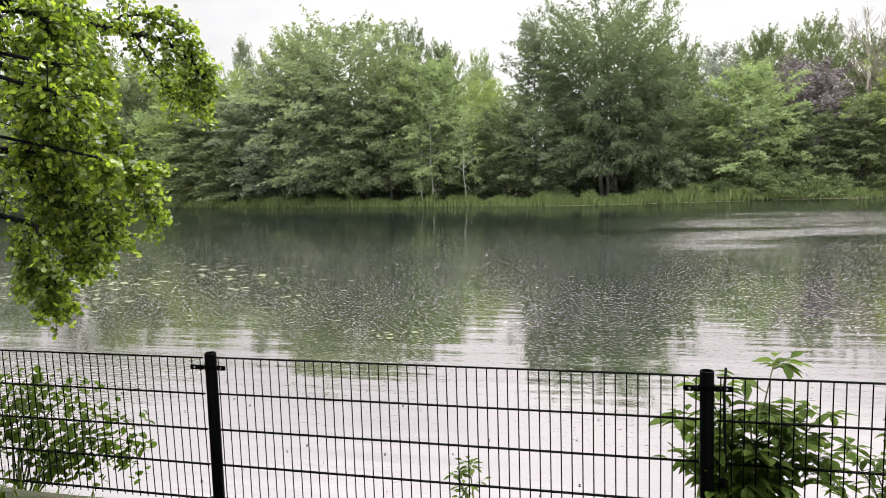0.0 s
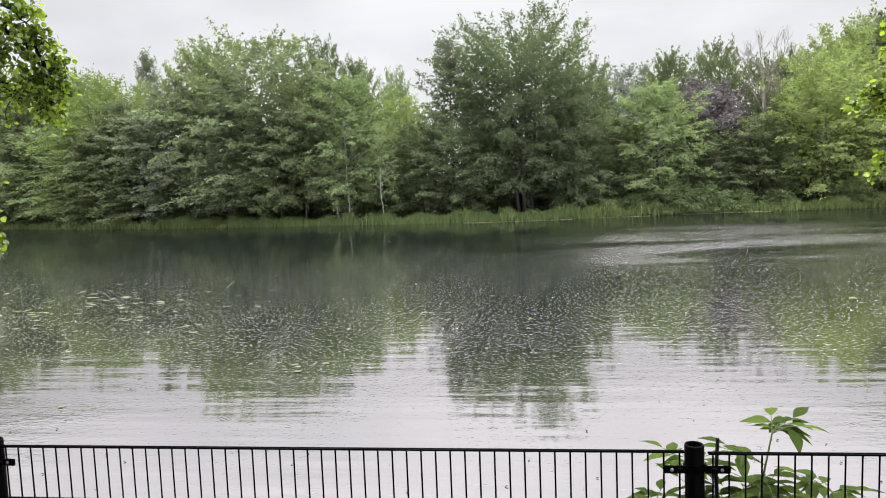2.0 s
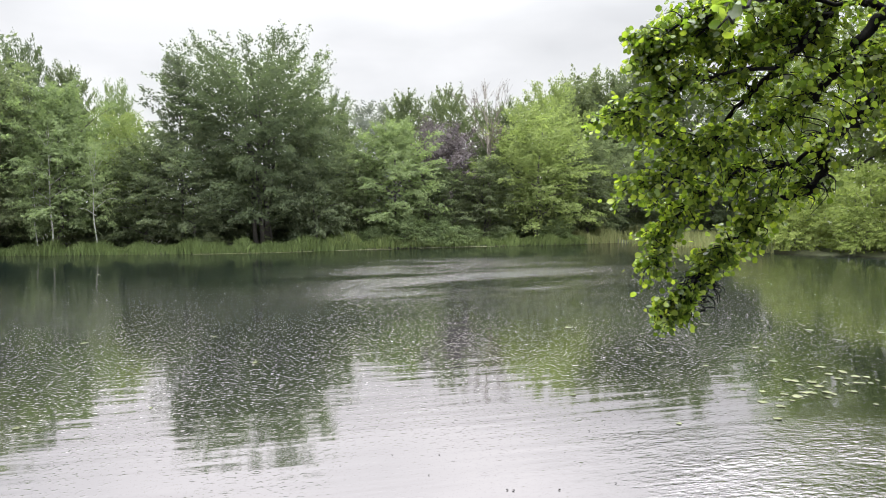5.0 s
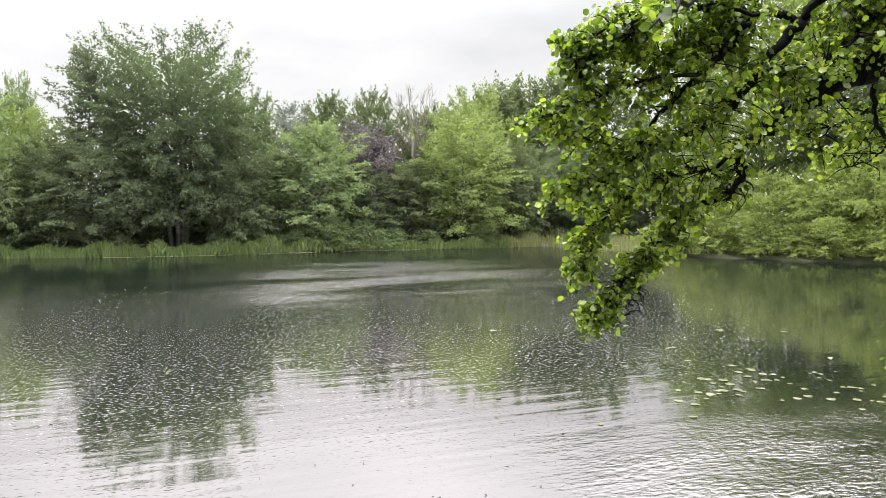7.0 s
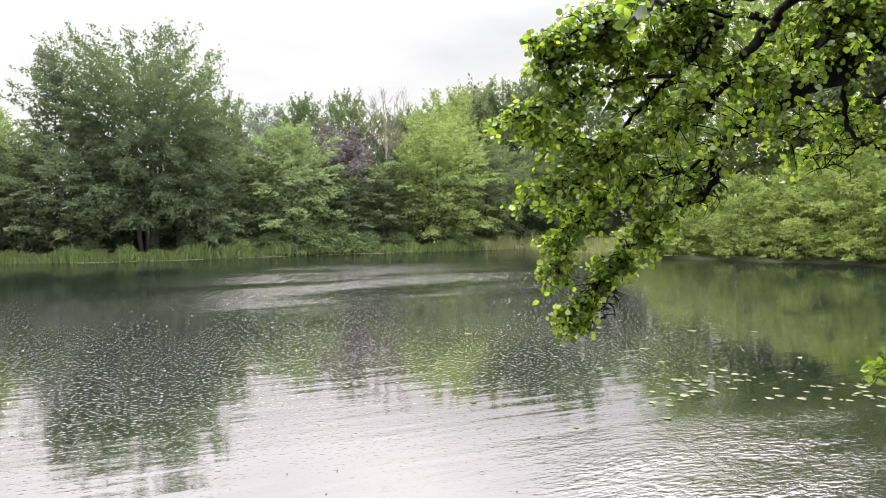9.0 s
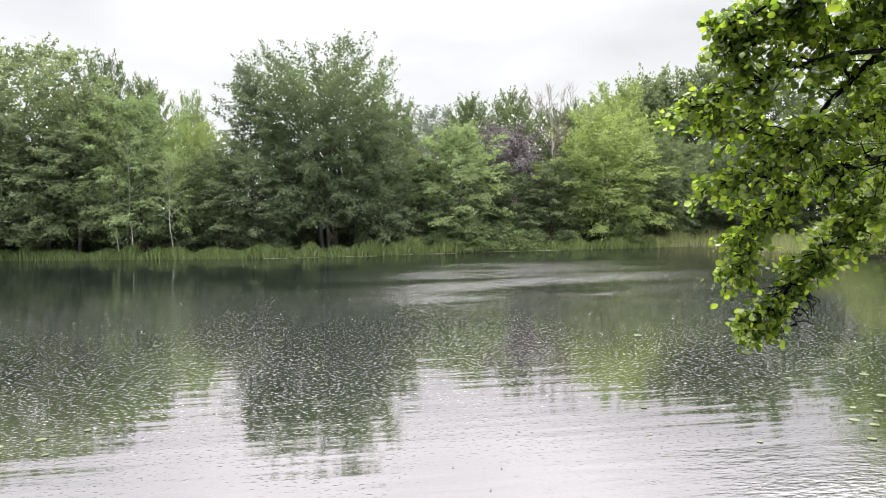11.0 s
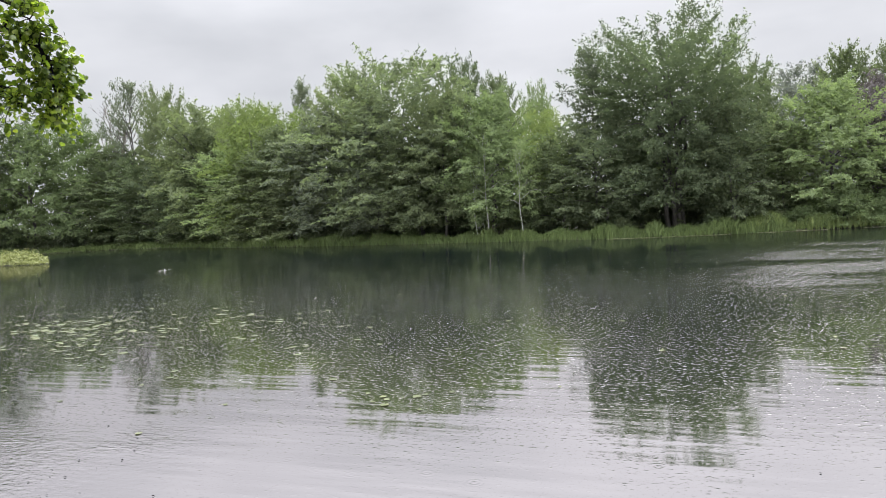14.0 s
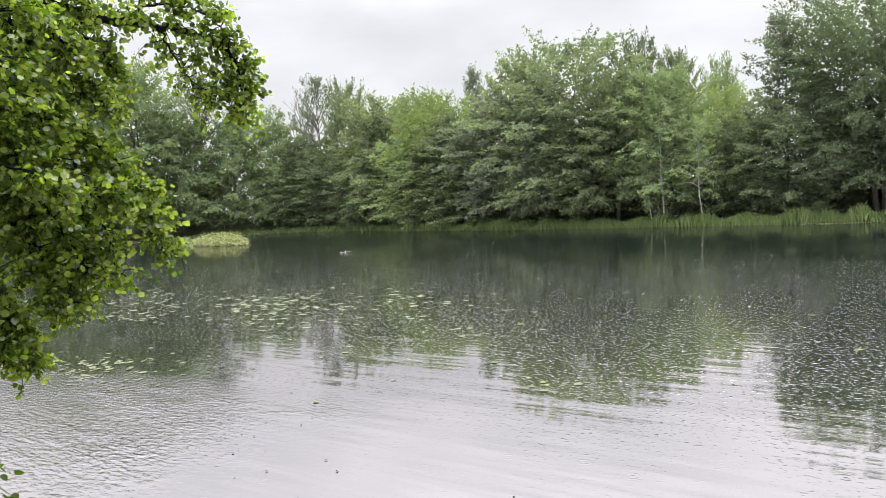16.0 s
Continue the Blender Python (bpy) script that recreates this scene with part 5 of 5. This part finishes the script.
east.bough([(5.72, 1.95, 2.89), (5.17, 1.82, 2.95), (4.65, 1.63, 2.74), (4.21, 1.35, 2.5), (3.8, 1.04, 2.3)], 0.03, 0.003, 0.8, 0.1, 90, 0.3, 1.5)
east.bough([(8.9, 1.1, 1.6), (5.45, 0.93, 1.14), (5.2, 0.96, 1.08), (4.97, 0.95, 1.06)], 0.03, 0.003, 0.86, 0.08, 200, 0.3, 0.8)
east.bough([(5.98, 1.95, 2.72), (5.83, 1.97, 2.55), (5.64, 2.04, 2.45), (5.47, 2.08, 2.48)], 0.015, 0.004, 0.0, 0.32, 900, 0.2, 1)
east.bough([(7.6, 1.9, 3.6), (6.69, 1.96, 3.08), (6.48, 2.1, 2.99), (6.25, 2.24, 2.97), (6.06, 2.32, 2.75)], 0.03, 0.005, 0.3, 0.4, 900, 0.2, 1)
east.bough([(7.8, 1.8, 2.6), (6.9, 2.01, 2.51), (6.78, 2.11, 2.48), (6.65, 2.21, 2.38), (6.5, 2.33, 2.24), (6.36, 2.42, 2.02)], 0.03, 0.004, 0.45, 0.32, 500, 0.3, 1)
east.bough([(5.82, 2.14, 2.36), (5.95, 2.14, 2.57), (6.12, 2.09, 2.77), (6.3, 2.01, 2.84)], 0.015, 0.004, 0.0, 0.34, 800, 0.2, 1)
east.bough([(6.05, 2.01, 2.95), (5.4, 2.1, 2.9), (4.8, 2.2, 2.74), (4.5, 2.4, 2.7), (4.4, 2.5, 2.6)], 0.02, 0.003, 0.3, 0.18, 700, 0.25, 1)
east.bough([(4.8, 2.2, 2.74), (4.6, 2.35, 2.62), (4.4, 2.52, 2.5)], 0.01, 0.003, 0.1, 0.17, 600, 0.25, 1)
east.bough([(5.6, 2.31, 2.15), (5.49, 2.33, 2.03), (5.43, 2.29, 1.86), (5.33, 2.29, 1.76)], 0.012, 0.006, 0.0, 0.24, 900, 0.25, 1, 0)
east.bough([(5.3, 2.3, 1.9), (5.1, 2.4, 1.95), (4.95, 2.5, 1.85)], 0.006, 0.003, 0.0, 0.24, 900, 0.25, 1, 0)
east.bough([(4.93, 2.53, 1.4), (4.88, 2.55, 1.22), (4.86, 2.57, 1.05)], 0.005, 0.002, 0.0, 0.13, 900, 0.5, 1, 0)
east.bough([(4.9, 2.55, 1.35), (4.78, 2.58, 1.25), (4.7, 2.62, 1.12)], 0.005, 0.002, 0.0, 0.13, 900, 0.5, 1, 0)
east.bough([(6.44, 2.06, 2.12), (6.3, 2.1, 2.0), (6.1, 2.15, 1.95)], 0.008, 0.003, 0.0, 0.25, 500, 0.2, 1, 2)
east.bough([(6.2, 2.05, 2.3), (6.05, 2.12, 2.2), (5.85, 2.2, 2.12)], 0.008, 0.003, 0.0, 0.28, 500, 0.2, 1, 14)
# unseen boughs from here on, added overhead and sunward to shade the visible leaves
east.bough([(8.3, 1.6, 3.6), (7.4, 1.7, 3.75), (6.6, 1.9, 3.6), (5.9, 2.1, 3.5)], 0.03, 0.005, 0.1, 0.4, 1400, 0.0, 1.3)
east.bough([(8.3, 1.6, 3.4), (7.6, 2.3, 3.7), (6.9, 2.7, 3.6), (6.2, 2.9, 3.55)], 0.03, 0.005, 0.1, 0.4, 1200, 0.0, 1.3)
east.bough([(9.0, 1.1, 2.0), (8.6, 0.2, 3.2), (7.8, -0.3, 3.6), (6.9, -0.4, 3.5)], 0.04, 0.005, 0.2, 0.5, 700, 0.0, 1.4)
east.bough([(9.0, 1.1, 2.2), (8.2, 0.5, 3.4), (7.2, 0.3, 3.9), (6.2, 0.2, 3.7)], 0.04, 0.005, 0.2, 0.5, 700, 0.0, 1.4)
east.bough([(9.0, 1.1, 2.4), (8.4, -0.3, 4.2), (7.4, -1.0, 4.6), (6.4, -1.2, 4.4)], 0.04, 0.005, 0.2, 0.6, 600, 0.0, 1.5)
east.bough([(8.2, 1.6, 4.2), (7.6, 2.4, 4.7), (6.8, 3.0, 4.7), (6.0, 3.4, 4.4)], 0.05, 0.006, 0.2, 0.8, 220, 0.1, 1.6)
east.bough([(8.2, 1.6, 4.6), (7.4, 0.8, 5.0), (6.6, 0.6, 4.9), (5.8, 1.0, 4.5)], 0.05, 0.006, 0.2, 0.8, 220, 0.1, 1.6)
east.bough([(8.1, 1.7, 5.6), (7.4, 2.0, 6.0), (6.8, 2.0, 5.7), (6.2, 2.1, 5.2)], 0.05, 0.006, 0.2, 0.8, 220, 0.1, 1.6)
east.finish()

west = Alder("alder with low leafy boughs over the fence and water", [(-6.0, 0.6, -0.5), (-5.8, 0.7, 1.5), (-5.4, 0.9, 3.2), (-5.3, 1.0, 5.0), (-5.2, 1.1, 6.5)], 0.24, 0.08, 82, 0.044, 1.0)
west.bough([(-5.4, 0.9, 2.9), (-4.4, 1.1, 3.5), (-2.92, 1.8, 3.37), (-2.77, 2.11, 3.37), (-2.65, 2.31, 3.31), (-2.55, 2.48, 3.27), (-2.4, 2.72, 3.25), (-2.25, 2.94, 3.2), (-2.13, 3.1, 3.11), (-2.05, 3.2, 2.97), (-2.03, 3.23, 2.75), (-2.04, 3.22, 2.55)], 0.06, 0.004, 0.26, 0.32, 648, 0.3, 1)
west.bough([(-2.55, 2.48, 3.27), (-2.43, 2.68, 3.41), (-2.27, 2.9, 3.42), (-2.14, 3.08, 3.32), (-2.06, 3.18, 3.16)], 0.015, 0.004, 0.1, 0.32, 720, 0.2, 1)
west.bough([(-2.4, 2.72, 3.25), (-2.33, 2.82, 3.01), (-2.25, 2.93, 2.78), (-2.16, 3.04, 2.6)], 0.01, 0.003, 0.1, 0.34, 700, 0.3, 1)
west.bough([(-2.77, 2.11, 3.37), (-2.67, 2.28, 3.12), (-2.6, 2.4, 2.91), (-2.52, 2.53, 2.78)], 0.012, 0.003, 0.0, 0.2, 500, 0.3, 1)
west.bough([(-5.6, 0.8, 2.2), (-4.3, 1.0, 2.9), (-2.83, 1.5, 2.82), (-2.73, 1.66, 2.68), (-2.65, 1.76, 2.58), (-2.55, 1.91, 2.43), (-2.43, 2.07, 2.32), (-2.3, 2.24, 2.12), (-2.18, 2.38, 1.77), (-2.09, 2.46, 1.41)], 0.045, 0.004, 0.25, 0.26, 810, 0.35, 1)
west.bough([(-2.53, 1.9, 2.42), (-2.44, 1.98, 2.17), (-2.35, 2.03, 1.88), (-2.27, 2.08, 1.54), (-2.19, 2.11, 1.26)], 0.016, 0.003, 0.1, 0.3, 900, 0.3, 1)
west.bough([(-5.7, 0.7, 1.6), (-2.69, 1.31, 2.1), (-2.55, 1.51, 1.86), (-2.45, 1.62, 1.62), (-2.35, 1.7, 1.37), (-2.27, 1.75, 1.12)], 0.035, 0.004, 0.22, 0.34, 810, 0.35, 1)
west.bough([(-5.7, 0.7, 1.5), (-2.61, 1.23, 1.57), (-2.52, 1.37, 1.25), (-2.45, 1.45, 0.97), (-2.39, 1.51, 0.77)], 0.03, 0.004, 0.25, 0.28, 720, 0.35, 1)
west.bough([(-4.4, 1.1, 3.4), (-2.96, 1.44, 3.15), (-2.81, 1.73, 3.05), (-2.69, 1.93, 2.9), (-2.57, 2.1, 2.74), (-2.45, 2.27, 2.52)], 0.03, 0.004, 0.19, 0.34, 855, 0.2, 1)
west.bough([(-4.4, 1.1, 3.5), (-3.13, 1.53, 3.52), (-2.98, 1.84, 3.52), (-2.83, 2.09, 3.46), (-2.69, 2.29, 3.17), (-2.58, 2.43, 2.91)], 0.03, 0.004, 0.19, 0.26, 720, 0.2, 1)
west.bough([(-2.7, 1.78, 2.59), (-2.62, 1.8, 2.26), (-2.51, 1.88, 2.01), (-2.38, 1.98, 1.67)], 0.014, 0.003, 0.1, 0.32, 800, 0.3, 1)
west.bough([(-4.3, 0.9, 2.6), (-2.56, 1.36, 2.47), (-2.46, 1.53, 2.16), (-2.36, 1.68, 1.92), (-2.27, 1.82, 1.52), (-2.19, 1.92, 1.26)], 0.02, 0.003, 0.19, 0.34, 810, 0.3, 1)
west.bough([(-4.40, 1.10, 3.30), (-2.17, 1.24, 2.77), (-2.21, 1.47, 2.72), (-2.26, 1.65, 2.54), (-2.34, 1.75, 2.31)], 0.02, 0.004, 0.19, 0.34, 810, 0.3, 1)
west.bough([(-4.40, 1.10, 3.20), (-2.02, 1.08, 2.54), (-2.08, 1.26, 2.40), (-2.14, 1.44, 2.27), (-2.23, 1.52, 2.03)], 0.02, 0.004, 0.19, 0.34, 810, 0.3, 1)
west.bough([(-4.40, 1.10, 3.50), (-2.35, 1.34, 3.15), (-2.35, 1.64, 3.05), (-2.37, 1.87, 3.03), (-2.40, 2.07, 2.91)], 0.02, 0.004, 0.19, 0.34, 810, 0.3, 1)
west.bough([(-4.30, 0.90, 2.60), (-1.92, 1.32, 2.04), (-1.92, 1.61, 1.93), (-1.90, 1.90, 1.85), (-1.87, 2.18, 1.92)], 0.014, 0.004, 0.19, 0.2, 450, 0.3, 1)
# remaining boughs lie out of view, added to keep light off the lower leaves
west.bough([(-5.30, 1.00, 4.60), (-4.20, 1.60, 5.20), (-2.80, 2.40, 5.00), (-1.60, 3.20, 4.60)], 0.05, 0.006, 0.2, 0.8, 320, 0.1, 1.6)
west.bough([(-5.30, 1.00, 5.00), (-4.40, 0.40, 5.60), (-3.20, 0.60, 5.40), (-2.00, 1.20, 4.90)], 0.05, 0.006, 0.2, 0.8, 320, 0.1, 1.6)
west.bough([(-5.30, 1.00, 4.20), (-4.60, 2.20, 4.60), (-3.60, 3.40, 4.60), (-2.60, 4.20, 4.60)], 0.05, 0.006, 0.2, 0.8, 320, 0.1, 1.6)
west.bough([(-5.20, 1.10, 5.80), (-4.00, 1.80, 6.00), (-3.00, 2.00, 5.70), (-2.20, 2.20, 5.20)], 0.05, 0.006, 0.2, 0.8, 320, 0.1, 1.6)
west.bough([(-5.4, 0.9, 3.0), (-4.6, 0.0, 4.0), (-3.8, -0.6, 4.3), (-3.0, -0.8, 4.2)], 0.05, 0.006, 0.2, 0.6, 600, 0.0, 1.5)
west.bough([(-5.4, 0.9, 3.2), (-4.4, 0.5, 4.3), (-3.6, 0.3, 4.5), (-2.6, 0.2, 4.4)], 0.05, 0.006, 0.2, 0.6, 600, 0.0, 1.5)
west.bough([(-5.5, 0.8, 2.6), (-4.9, -0.2, 3.2), (-4.3, -0.6, 3.4), (-3.7, -0.7, 3.3)], 0.05, 0.006, 0.2, 0.5, 700, 0.0, 1.4)
west.finish()
